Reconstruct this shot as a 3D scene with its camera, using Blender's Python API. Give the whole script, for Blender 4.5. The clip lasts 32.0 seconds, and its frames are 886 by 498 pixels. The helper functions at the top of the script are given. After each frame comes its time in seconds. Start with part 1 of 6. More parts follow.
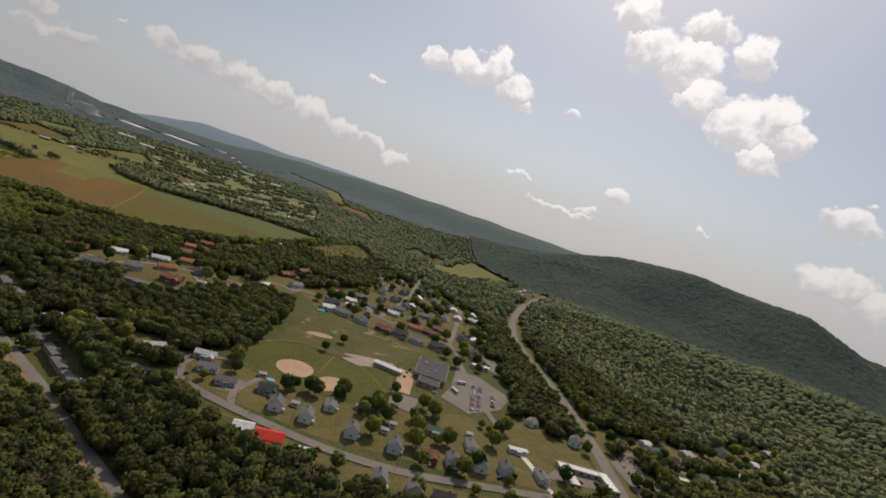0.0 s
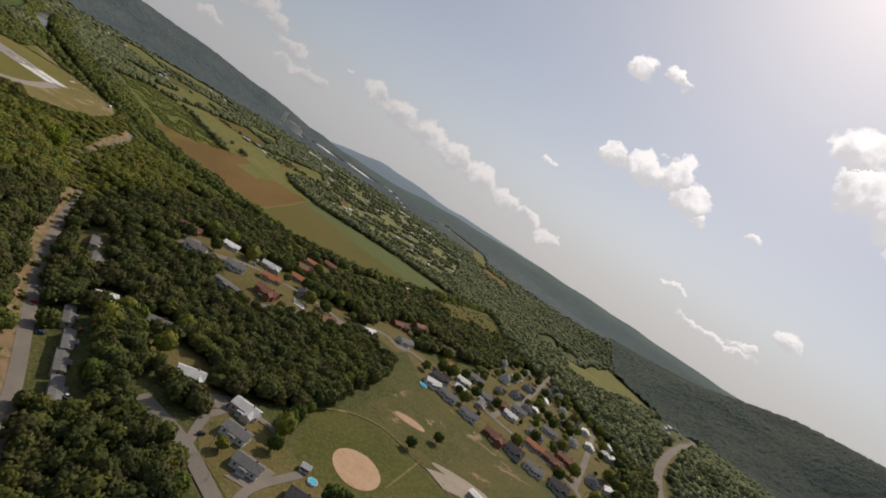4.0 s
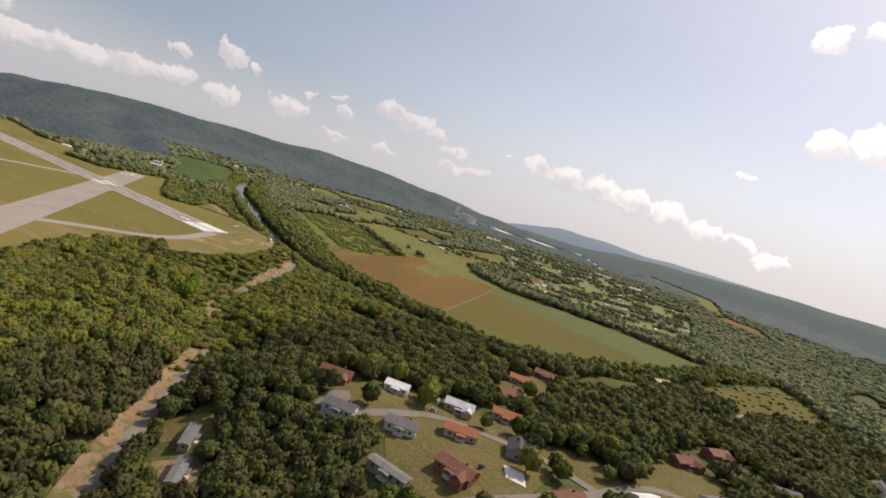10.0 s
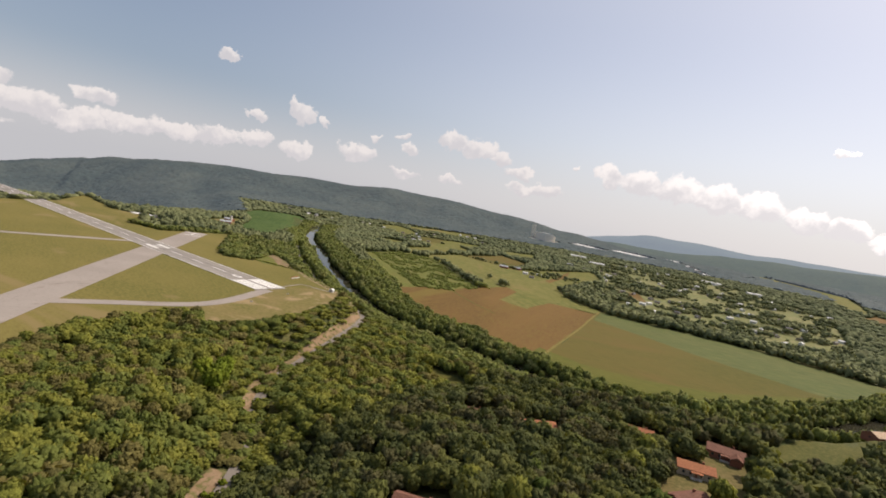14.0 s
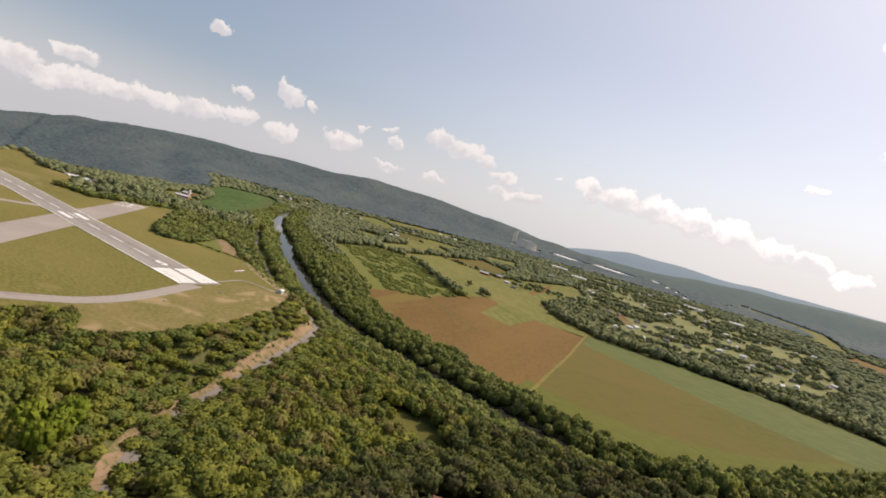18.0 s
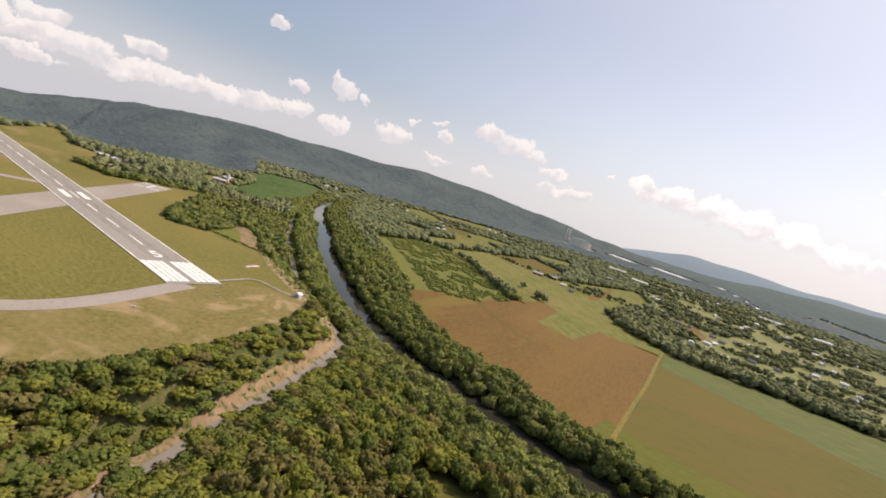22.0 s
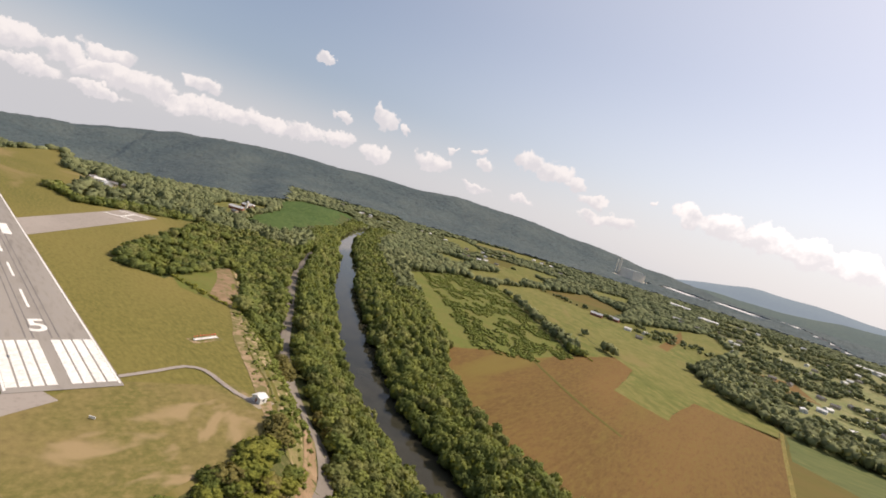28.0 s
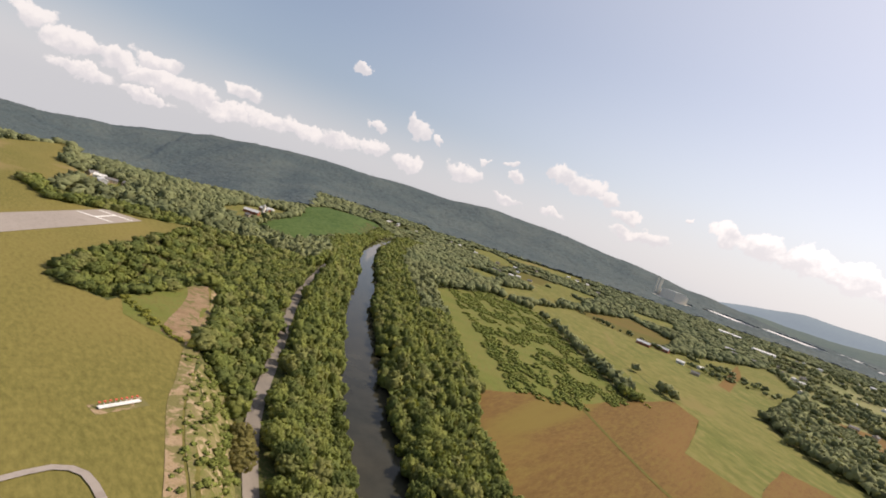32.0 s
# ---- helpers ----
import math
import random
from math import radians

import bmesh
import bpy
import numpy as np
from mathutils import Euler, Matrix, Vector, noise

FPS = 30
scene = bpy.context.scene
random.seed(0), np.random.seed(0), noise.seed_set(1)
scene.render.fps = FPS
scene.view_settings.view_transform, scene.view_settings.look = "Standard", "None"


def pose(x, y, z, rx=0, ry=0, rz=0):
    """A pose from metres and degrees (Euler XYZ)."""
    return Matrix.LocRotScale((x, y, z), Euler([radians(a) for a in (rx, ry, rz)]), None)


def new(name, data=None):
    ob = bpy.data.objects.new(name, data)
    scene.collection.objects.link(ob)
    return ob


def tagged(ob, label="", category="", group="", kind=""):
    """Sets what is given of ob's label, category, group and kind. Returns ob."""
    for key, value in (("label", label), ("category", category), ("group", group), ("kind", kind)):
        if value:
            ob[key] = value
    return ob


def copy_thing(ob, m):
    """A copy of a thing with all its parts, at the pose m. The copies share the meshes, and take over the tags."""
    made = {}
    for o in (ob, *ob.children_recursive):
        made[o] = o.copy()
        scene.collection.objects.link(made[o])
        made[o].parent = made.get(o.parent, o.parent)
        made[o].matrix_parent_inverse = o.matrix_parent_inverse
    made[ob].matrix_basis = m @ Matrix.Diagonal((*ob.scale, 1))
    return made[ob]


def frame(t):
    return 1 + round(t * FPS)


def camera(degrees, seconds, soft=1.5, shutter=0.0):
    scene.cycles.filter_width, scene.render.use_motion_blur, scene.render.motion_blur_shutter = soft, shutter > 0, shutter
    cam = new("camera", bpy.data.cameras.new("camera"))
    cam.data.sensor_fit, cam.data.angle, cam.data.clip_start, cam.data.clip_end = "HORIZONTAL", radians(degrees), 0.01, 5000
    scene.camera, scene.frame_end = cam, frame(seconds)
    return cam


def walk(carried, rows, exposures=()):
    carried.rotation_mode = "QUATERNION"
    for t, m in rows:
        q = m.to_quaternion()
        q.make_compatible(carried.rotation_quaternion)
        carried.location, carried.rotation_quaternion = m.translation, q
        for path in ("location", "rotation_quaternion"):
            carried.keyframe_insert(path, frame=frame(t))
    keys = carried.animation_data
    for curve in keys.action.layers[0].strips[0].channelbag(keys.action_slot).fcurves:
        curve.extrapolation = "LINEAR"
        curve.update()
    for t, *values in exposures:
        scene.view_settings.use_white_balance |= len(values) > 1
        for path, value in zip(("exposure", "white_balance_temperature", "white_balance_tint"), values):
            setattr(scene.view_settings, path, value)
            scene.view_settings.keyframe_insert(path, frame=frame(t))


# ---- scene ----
cam = camera(83.2, 32.0, 1.8)
# seconds, eye, and turns about x, y, z in degrees
ROWS = [
    (0.0, -0.1, 0.0, 164.6, 85.16, -18.89, -1.18),
    (0.5, -1.0, 18.0, 161.7, 85.35, -17.92, 0.86),
    (1.0, -2.1, 35.3, 159.1, 85.39, -17.33, 2.49),
    (1.5, -3.6, 52.3, 156.7, 85.27, -19.70, 3.67),
    (2.0, -5.6, 69.3, 154.9, 85.21, -22.06, 4.65),
    (2.5, -8.2, 86.9, 153.5, 85.38, -23.70, 6.40),
    (4.5, -30.0, 161.4, 145.7, 84.57, -35.88, 21.09),
    (5.0, -36.6, 178.6, 143.6, 84.23, -34.92, 25.50),
    (5.5, -43.7, 195.3, 141.6, 84.04, -32.66, 30.42),
    (6.0, -51.3, 211.7, 139.6, 83.94, -28.88, 34.34),
    (6.5, -59.6, 227.9, 137.4, 83.99, -25.50, 36.90),
    (7.0, -68.8, 243.8, 135.0, 84.13, -21.73, 38.29),
    (7.5, -78.2, 258.6, 132.8, 84.18, -18.34, 38.85),
    (8.0, -87.0, 271.6, 131.2, 84.11, -17.59, 38.95),
    (8.5, -95.6, 283.6, 130.1, 83.79, -16.93, 38.74),
    (9.0, -104.2, 294.9, 129.0, 83.48, -17.34, 38.82),
    (9.5, -113.1, 306.1, 128.0, 83.84, -17.07, 39.02),
    (10.0, -122.4, 317.1, 126.9, 84.00, -17.44, 39.60),
    (10.5, -132.1, 328.1, 125.6, 83.91, -18.16, 40.31),
    (11.0, -142.4, 338.9, 124.3, 84.23, -20.04, 41.04),
    (11.5, -153.4, 349.7, 123.0, 85.25, -21.81, 41.54),
    (12.0, -165.2, 360.5, 121.7, 86.05, -22.41, 42.16),
    (12.5, -178.8, 370.8, 120.6, 86.79, -18.35, 43.34),
    (13.0, -191.0, 381.1, 120.0, 86.23, -13.23, 45.56),
    (13.5, -201.1, 391.2, 119.9, 85.11, -8.73, 47.36),
    (14.0, -211.3, 400.9, 119.7, 85.01, -10.02, 47.88),
    (14.5, -221.6, 410.3, 119.5, 85.17, -11.02, 47.60),
    (16.5, -263.8, 444.8, 116.2, 84.91, -14.11, 47.21),
    (17.0, -273.7, 453.3, 116.1, 85.32, -15.09, 46.30),
    (17.5, -283.4, 461.8, 116.0, 85.37, -15.79, 45.53),
    (18.0, -293.2, 470.4, 115.7, 85.28, -15.57, 45.64),
    (18.5, -303.4, 479.1, 115.1, 84.80, -15.45, 46.25),
    (19.0, -313.8, 487.8, 114.0, 84.29, -16.19, 47.19),
    (19.5, -324.4, 496.6, 112.7, 83.81, -15.98, 48.37),
    (20.0, -335.1, 505.4, 111.3, 83.29, -15.97, 49.63),
    (20.5, -345.6, 513.9, 109.9, 82.87, -16.10, 50.69),
    (21.0, -355.9, 522.1, 108.6, 82.76, -16.13, 51.32),
    (21.5, -366.1, 530.0, 107.6, 82.90, -16.73, 51.51),
    (22.0, -375.9, 537.4, 106.8, 83.07, -17.04, 51.30),
    (22.5, -385.6, 544.7, 106.4, 83.48, -16.52, 51.13),
    (23.0, -395.4, 551.9, 106.1, 83.79, -16.46, 51.25),
    (23.5, -405.3, 559.2, 106.0, 84.14, -15.77, 51.76),
    (24.0, -415.4, 566.6, 106.0, 84.32, -15.94, 52.42),
    (24.5, -425.6, 573.9, 105.9, 84.33, -16.26, 53.06),
    (25.0, -436.0, 581.3, 105.9, 84.35, -15.60, 53.45),
    (25.5, -446.5, 588.8, 105.9, 84.18, -13.89, 53.80),
    (27.5, -491.1, 618.7, 105.0, 84.62, -16.42, 55.77),
    (28.0, -501.3, 625.2, 105.2, 84.83, -16.89, 55.90),
    (28.5, -511.3, 631.5, 105.4, 84.29, -17.23, 56.43),
    (29.0, -521.4, 637.7, 105.5, 83.81, -17.21, 56.99),
    (29.5, -531.6, 644.0, 105.7, 83.64, -15.77, 57.47),
    (30.0, -541.9, 650.6, 105.7, 83.70, -14.80, 57.96),
    (30.5, -552.2, 657.2, 105.5, 84.37, -10.57, 57.92),
    (31.0, -562.4, 663.6, 104.9, 84.76, -9.90, 57.91),
    (31.5, -572.6, 669.7, 103.9, 84.91, -15.90, 58.66),
    (32.0, -582.8, 675.6, 102.8, 84.91, -18.59, 59.54),
]
EXPOSURES = [(0.0, -0.52, 6600, 14), (2.0, -0.46, 6600, 14), (4.5, -0.46, 6650, 15), (6.0, -0.25, 6700, 16), (7.0, -0.10, 6700, 16), (9.0, 0.07, 6750, 17), (13.0, -0.06, 6750, 17), (13.9, 0.10, 6750, 17), (17.0, 0.14, 6800, 17), (19.0, 0.22, 6800, 18), (23.0, 0.29, 6800, 18), (28.0, 0.26, 6800, 18), (31.0, 0.32, 6800, 18), (32.0, 0.28, 6800, 18)]
walk(cam, [(t, pose(*row)) for t, *row in ROWS], EXPOSURES)

# ---- light ----
SUN_AZ, SUN_EL = -14.0, 47.0          # degrees left of +y, and up
sun_way = Vector((-math.sin(radians(SUN_AZ)) * math.cos(radians(SUN_EL)), math.cos(radians(SUN_AZ)) * math.cos(radians(SUN_EL)), math.sin(radians(SUN_EL))))
sun = new("sun", bpy.data.lights.new("sun", "SUN"))
sun.data.energy, sun.data.angle, sun.data.color = 3.9, radians(0.53), (1.0, 0.91, 0.76)
sun.matrix_world = sun_way.to_track_quat("Z", "Y").to_matrix().to_4x4()


class Nodes:
    """A small builder for node trees."""

    def __init__(self, tree):
        self.t = tree
        tree.nodes.clear()

    def add(self, kind, **sets):
        n = self.t.nodes.new(kind)
        for k, v in sets.items():
            if k == "op":
                n.operation = v
            elif k == "blend":
                n.blend_type = v
            elif k == "dtype":
                n.data_type = v
        return n

    def put(self, sock, v):
        if isinstance(v, bpy.types.NodeSocket):
            self.t.links.new(v, sock)
        elif isinstance(v, (tuple, list)):
            sock.default_value = (*v, 1.0) if len(sock.default_value) == 4 and len(v) == 3 else v
        else:
            sock.default_value = v

    def math(self, op, a, b=0.0, c=None, clamp=False):
        n = self.add("ShaderNodeMath", op=op)
        n.use_clamp = clamp
        self.put(n.inputs[0], a)
        self.put(n.inputs[1], b)
        if c is not None:
            self.put(n.inputs[2], c)
        return n.outputs[0]

    def mix(self, f, a, b, blend="MIX"):
        n = self.add("ShaderNodeMix", dtype="RGBA", blend=blend)
        self.put(n.inputs[0], f)
        self.put(n.inputs[6], a)
        self.put(n.inputs[7], b)
        return n.outputs[2]

    def noise(self, vec, scale, detail=3.0, rough=0.55, dist=0.0):
        n = self.add("ShaderNodeTexNoise")
        if vec is not None:
            self.put(n.inputs["Vector"], vec)
        n.inputs["Scale"].default_value, n.inputs["Detail"].default_value, n.inputs["Roughness"].default_value, n.inputs["Distortion"].default_value = scale, detail, rough, dist
        return n

    def ramp(self, v, lo, hi, a=0.0, b=1.0, smooth=True):
        n = self.add("ShaderNodeMapRange")
        n.interpolation_type = "SMOOTHSTEP" if smooth else "LINEAR"
        self.put(n.inputs[0], v)
        for i, q in enumerate((lo, hi, a, b)):
            n.inputs[1 + i].default_value = q
        return n.outputs[0]


# the sky: clear air, thin veil towards the horizon, and fair-weather clouds at their bearings
world = bpy.data.worlds.new("sky")
scene.world = world
world.use_nodes = True
w = Nodes(world.node_tree)
sky = w.add("ShaderNodeTexSky")
sky.sky_type = "NISHITA"
sky.sun_disc = False
sky.sun_elevation, sky.sun_rotation = radians(SUN_EL), radians(-SUN_AZ)
sky.altitude, sky.air_density, sky.dust_density, sky.ozone_density = 300, 1.0, 2.0, 1.6
coord = w.add("ShaderNodeTexCoord").outputs["Generated"]
warp = w.noise(coord, 26.0, 6.0, 0.62)
shift = w.add("ShaderNodeVectorMath", op="MULTIPLY_ADD")
w.put(shift.inputs[0], warp.outputs["Color"])
shift.inputs[1].default_value = (0.075, 0.075, 0.055)
shift2 = w.add("ShaderNodeVectorMath", op="ADD")
w.put(shift2.inputs[0], coord)
shift2.inputs[1].default_value = (-0.0375, -0.0375, -0.0275)
w.put(shift.inputs[2], shift2.outputs[0])
sep = w.add("ShaderNodeSeparateXYZ")
w.put(sep.inputs[0], shift.outputs[0])
sx, sy, sz = sep.outputs
az = w.math("MULTIPLY", w.math("ARCTAN2", w.math("MULTIPLY", sx, -1.0), sy), 57.2958)
el = w.math("MULTIPLY", w.math("ARCSINE", w.math("MINIMUM", w.math("MAXIMUM", sz, -1.0), 1.0)), 57.2958)
# bearing, height, half-width and half-height of each cloud heap, degrees
ROW = [(30.2, 6.1, 1.5, 1.4), (27.0, 5.9, 2.2, 1.4), (23.2, 5.7, 2.3, 1.4), (19.4, 5.5, 2.4, 1.4), (16, 5.1, 2.1, 1.3), (12.2, 4.6, 2.0, 1.1), (8.8, 4.1, 2.0, 1.0), (5.6, 3.4, 1.6, 0.8), (33.8, 6.5, 0.6, 0.3), (38, 3.4, 3.4, 0.7), (40, 4.9, 1.6, 0.6)]
LEFT = [(97.5, 3.1, 2.1, 1.1), (94.5, 3.1, 1.8, 1.0), (91, 4.3, 2.0, 0.8), (90.9, 2.6, 3.2, 1.1), (87.5, 2.6, 2.4, 1.2), (96.5, 1.0, 2.4, 0.7), (91.5, 0.8, 2.4, 0.6), (83.1, 4.4, 1.5, 0.7), (84.2, 2.0, 2.5, 0.9), (80.6, 2.5, 2.4, 1.0), (76.8, 2.7, 2.6, 0.9), (72.7, 3.1, 2.4, 0.9), (69.1, 3.5, 1.8, 0.8), (64.8, 3.2, 1.8, 0.9), (100.5, 4.2, 1.6, 1.0)]
MID = [(69.2, 6.0, 1.0, 0.55), (64.7, 7.3, 1.2, 1.25), (62.3, 6.7, 0.9, 0.45), (72.4, 11.1, 1.1, 0.5), (58.1, 4.1, 2.2, 0.9), (53.9, 6.7, 0.7, 0.3), (52.6, 5.6, 1.2, 0.7), (52.9, 2.7, 1.8, 0.45), (48.0, 7.3, 1.7, 1.1), (44.9, 6.9, 2.4, 1.1), (42.3, 6.3, 1.3, 1.0), (56.7, 6.1, 0.8, 0.3), (47.7, 3.1, 1.4, 0.4), (10.5, 10.6, 0.7, 0.5), (-11.6, 14.0, 1.0, 0.5)]
HIGH = [(4.9, 14.7, 1.7, 1.0), (1.2, 15.2, 2.2, 1.4), (-2.2, 16.2, 1.8, 1.6), (-4.6, 14.6, 1.9, 1.5), (-6.4, 13.2, 0.8, 0.9), (-14.5, 24.8, 2.3, 1.7), (-16.9, 22.1, 2.7, 2.0), (-21.2, 21.4, 2.8, 2.5), (-22.3, 24.6, 2.4, 1.4), (-27.1, 22.9, 1.8, 1.8), (-23.6, 18.3, 2.4, 2.0), (-27.9, 16.8, 3.0, 2.4), (-30.6, 17.6, 2.4, 2.2), (-32.4, 16.5, 1.7, 1.8), (-30.4, 14.1, 1.8, 1.5)]
EAST = [(7.4, 23.5, 1.6, 1.3), (3.6, 24.1, 1.5, 0.8), (-18.6, 7.2, 1.3, 0.9), (-16.6, 4.6, 1.2, 0.4), (-8.3, 6.3, 1.3, 0.4), (-39.3, 10.2, 2.4, 1.4), (-40.1, 4.6, 3.8, 1.7), (-43.5, 3.3, 2.4, 2.1), (-28, 6.0, 0.6, 0.4), (-40.7, 12.2, 0.7, 0.5), (-52, 8, 6, 3), (-60, 22, 8, 4), (-14, 4.0, 4, 0.4)]
cover, top = None, None
for a, e, wa, we in ROW + LEFT + MID + [(a, e, p * 1.1, q * 1.1) for a, e, p, q in HIGH] + EAST:
    da = w.math("MULTIPLY", w.math("SUBTRACT", az, float(a)), 1.0 / wa)
    de = w.math("MULTIPLY", w.math("SUBTRACT", el, float(e)), 1.0 / we)
    r = w.math("ADD", w.math("MULTIPLY", da, da), w.math("MULTIPLY", de, de))
    if cover is None:
        cover, top = r, de
    else:
        nearer = w.math("LESS_THAN", r, cover)
        top = w.math("ADD", top, w.math("MULTIPLY", nearer, w.math("SUBTRACT", de, top)))
        cover = w.math("MINIMUM", cover, r)
fine = w.noise(coord, 60.0, 5.0, 0.6)
body = w.math("SUBTRACT", cover, w.math("MULTIPLY", fine.outputs["Fac"], 0.9))
mask = w.ramp(body, 0.80, 0.22)
bare = w.add("ShaderNodeSeparateXYZ")
w.put(bare.inputs[0], coord)
up = w.math("MAXIMUM", bare.outputs[2], 0.0)
veil = w.ramp(up, 0.36, 0.0, 0.34, 0.74)
facing = w.add("ShaderNodeVectorMath", op="DOT_PRODUCT")
w.put(facing.inputs[0], coord)
facing.inputs[1].default_value = sun_way
toward = w.ramp(facing.outputs["Value"], 0.05, 0.97)
haze = w.mix(toward, (3.2, 4.0, 4.7), (9.7, 10.0, 9.9))
clear = w.mix(veil, sky.outputs[0], haze)
clear = w.mix(w.ramp(up, 0.17, 0.02, 0.0, 0.55), clear, (6.5, 6.5, 6.5))
shade = w.noise(coord, 34.0, 4.0, 0.55)
tone = w.ramp(w.math("ADD", w.math("MULTIPLY", top, 0.32), shade.outputs["Fac"]), 0.30, 0.72)
lit = w.ramp(facing.outputs["Value"], 0.45, 0.95)
cloud = w.mix(tone, w.mix(lit, (6.0, 6.05, 6.2), (9.0, 9.0, 9.0)), w.mix(lit, (7.9, 7.75, 7.5), (15.2, 14.9, 14.4)))
both = w.mix(w.math("MULTIPLY", mask, 0.86), clear, cloud)
background = w.add("ShaderNodeBackground")
w.put(background.inputs[0], both)
background.inputs[1].default_value = 0.1
w.put(w.add("ShaderNodeOutputWorld").inputs[0], background.outputs[0])

# ---- materials ----
MATS = {}


def material(name, colors, scale=0.2, fine=2.0, rough=0.9, bump=0.0, bump_scale=3.0, metal=0.0, islands=0.0, stain=None, spec=0.08, distort=0.4, pieces=0.0, stretch=None, haze_glow=None, thin=0.0, grit=0.28):
    """A surface of two or three colours mixed at a coarse and a fine scale (per metre), with relief, optional stains,
    and an optional emission that paints in air haze.
    """
    m = bpy.data.materials.new(name)
    m.use_nodes = True
    q = Nodes(m.node_tree)
    vec = q.add("ShaderNodeNewGeometry")
    pos = vec.outputs["Position"]
    if stretch:
        mp = q.add("ShaderNodeMapping")
        q.put(mp.inputs[0], pos)
        mp.vector_type = "TEXTURE"
        mp.inputs["Rotation"].default_value = (0, 0, radians(stretch[0]))
        mp.inputs["Scale"].default_value = (1 / stretch[1], 1 / stretch[2], 1)
        pos = mp.outputs[0]
    big = q.noise(pos, scale, 4.0, 0.6, distort)
    small = q.noise(pos, fine, 5.0, 0.65)
    c = q.mix(q.ramp(big.outputs["Fac"], 0.32, 0.68), colors[0], colors[1])
    if len(colors) > 2:
        c = q.mix(q.ramp(small.outputs["Fac"], 0.42, 0.72), c, colors[2])
    grain = q.ramp(small.outputs["Fac"], 0.25, 0.75, 1 - grit, 1 + grit, False)
    c = q.mix(1.0, c, grain, "MULTIPLY")
    if stain:
        spots = q.noise(pos, stain[1], 3.0, 0.6, 1.0)
        c = q.mix(q.ramp(spots.outputs["Fac"], stain[2], stain[2] + 0.12, 0.0, 0.85), c, stain[0])
    if islands:
        c = q.mix(1.0, c, q.ramp(vec.outputs["Random Per Island"], 0.0, 1.0, 1.0 - islands, 1.0 + islands, False), "MULTIPLY")
    if pieces:
        info = q.add("ShaderNodeObjectInfo")
        c = q.mix(1.0, c, q.ramp(info.outputs["Random"], 0.0, 1.0, 1.0 - pieces, 1.0 + pieces, False), "MULTIPLY")
    p = q.add("ShaderNodeBsdfPrincipled")
    q.put(p.inputs["Base Color"], c)
    p.inputs["Roughness"].default_value, p.inputs["Metallic"].default_value = rough, metal
    p.inputs["Specular IOR Level"].default_value = spec
    # emission used as painted haze on far hills; nothing here is a lamp
    if haze_glow:
        p.inputs["Emission Color"].default_value = (*haze_glow[0], 1.0)
        p.inputs["Emission Strength"].default_value = haze_glow[1]
    if bump:
        b = q.add("ShaderNodeBump")
        b.inputs["Strength"].default_value, b.inputs["Distance"].default_value = 0.8, bump
        q.put(b.inputs["Height"], q.noise(pos, bump_scale, 4.0, 0.6).outputs["Fac"])
        q.put(p.inputs["Normal"], b.outputs[0])
    out = p.outputs[0]
    if thin:
        tl = q.add("ShaderNodeBsdfTranslucent")
        if bump:
            q.put(tl.inputs["Normal"], b.outputs[0])
        q.put(tl.inputs[0], q.mix(1.0, c, (1.8, 1.7, 1.0), "MULTIPLY"))
        ms = q.add("ShaderNodeMixShader")
        ms.inputs[0].default_value = thin
        q.put(ms.inputs[1], out)
        q.put(ms.inputs[2], tl.outputs[0])
        out = ms.outputs[0]
    q.put(q.add("ShaderNodeOutputMaterial").inputs[0], out)
    MATS[name] = m
    return m


material("ground", [(0.055, 0.075, 0.022), (0.10, 0.10, 0.035), (0.13, 0.11, 0.05)], 0.02, 0.5, bump=0.3, bump_scale=0.6)
material("airfield_grass", [(0.140, 0.130, 0.036), (0.204, 0.166, 0.052), (0.168, 0.144, 0.044)], 0.007, 0.5, stain=((0.232, 0.176, 0.076), 0.011, 0.54), distort=0.0, bump=0.05, bump_scale=1.5, stretch=(13.6, 0.45, 1.0), grit=0.3)
material("dry_grass", [(0.215, 0.166, 0.068), (0.150, 0.138, 0.042), (0.195, 0.152, 0.060)], 0.03, 0.35, stain=((0.33, 0.24, 0.13), 0.024, 0.52), distort=0.1)
material("lawn", [(0.108, 0.102, 0.033), (0.152, 0.122, 0.048), (0.160, 0.122, 0.054)], 0.05, 0.6, stain=((0.20, 0.16, 0.07), 0.08, 0.62), bump=0.05)
material("outfield", [(0.074, 0.084, 0.021), (0.096, 0.098, 0.027), (0.112, 0.098, 0.034)], 0.03, 0.4)
material("worn_lawn", [(0.074, 0.086, 0.025), (0.118, 0.104, 0.040), (0.132, 0.104, 0.046)], 0.04, 0.5, stain=((0.33, 0.225, 0.14), 0.035, 0.57))
material("gravel_roof", [(0.085, 0.085, 0.088), (0.115, 0.113, 0.112), (0.07, 0.07, 0.072)], 0.2, 1.5)
material("soy_green", [(0.050, 0.090, 0.022), (0.068, 0.108, 0.030), (0.085, 0.112, 0.036)], 0.01, 0.15, bump=0.2, bump_scale=0.8, stretch=(155, 0.3, 1.0))
material("meadow_green", [(0.128, 0.142, 0.036), (0.166, 0.158, 0.047), (0.172, 0.150, 0.052)], 0.006, 0.1, stain=((0.20, 0.162, 0.06), 0.008, 0.56), stretch=(155, 0.5, 1.0))
material("olive_field", [(0.098, 0.097, 0.024), (0.136, 0.108, 0.031), (0.116, 0.099, 0.027)], 0.006, 0.2, stain=((0.146, 0.104, 0.034), 0.006, 0.57), stretch=(30.7, 0.42, 1.0), grit=0.16)
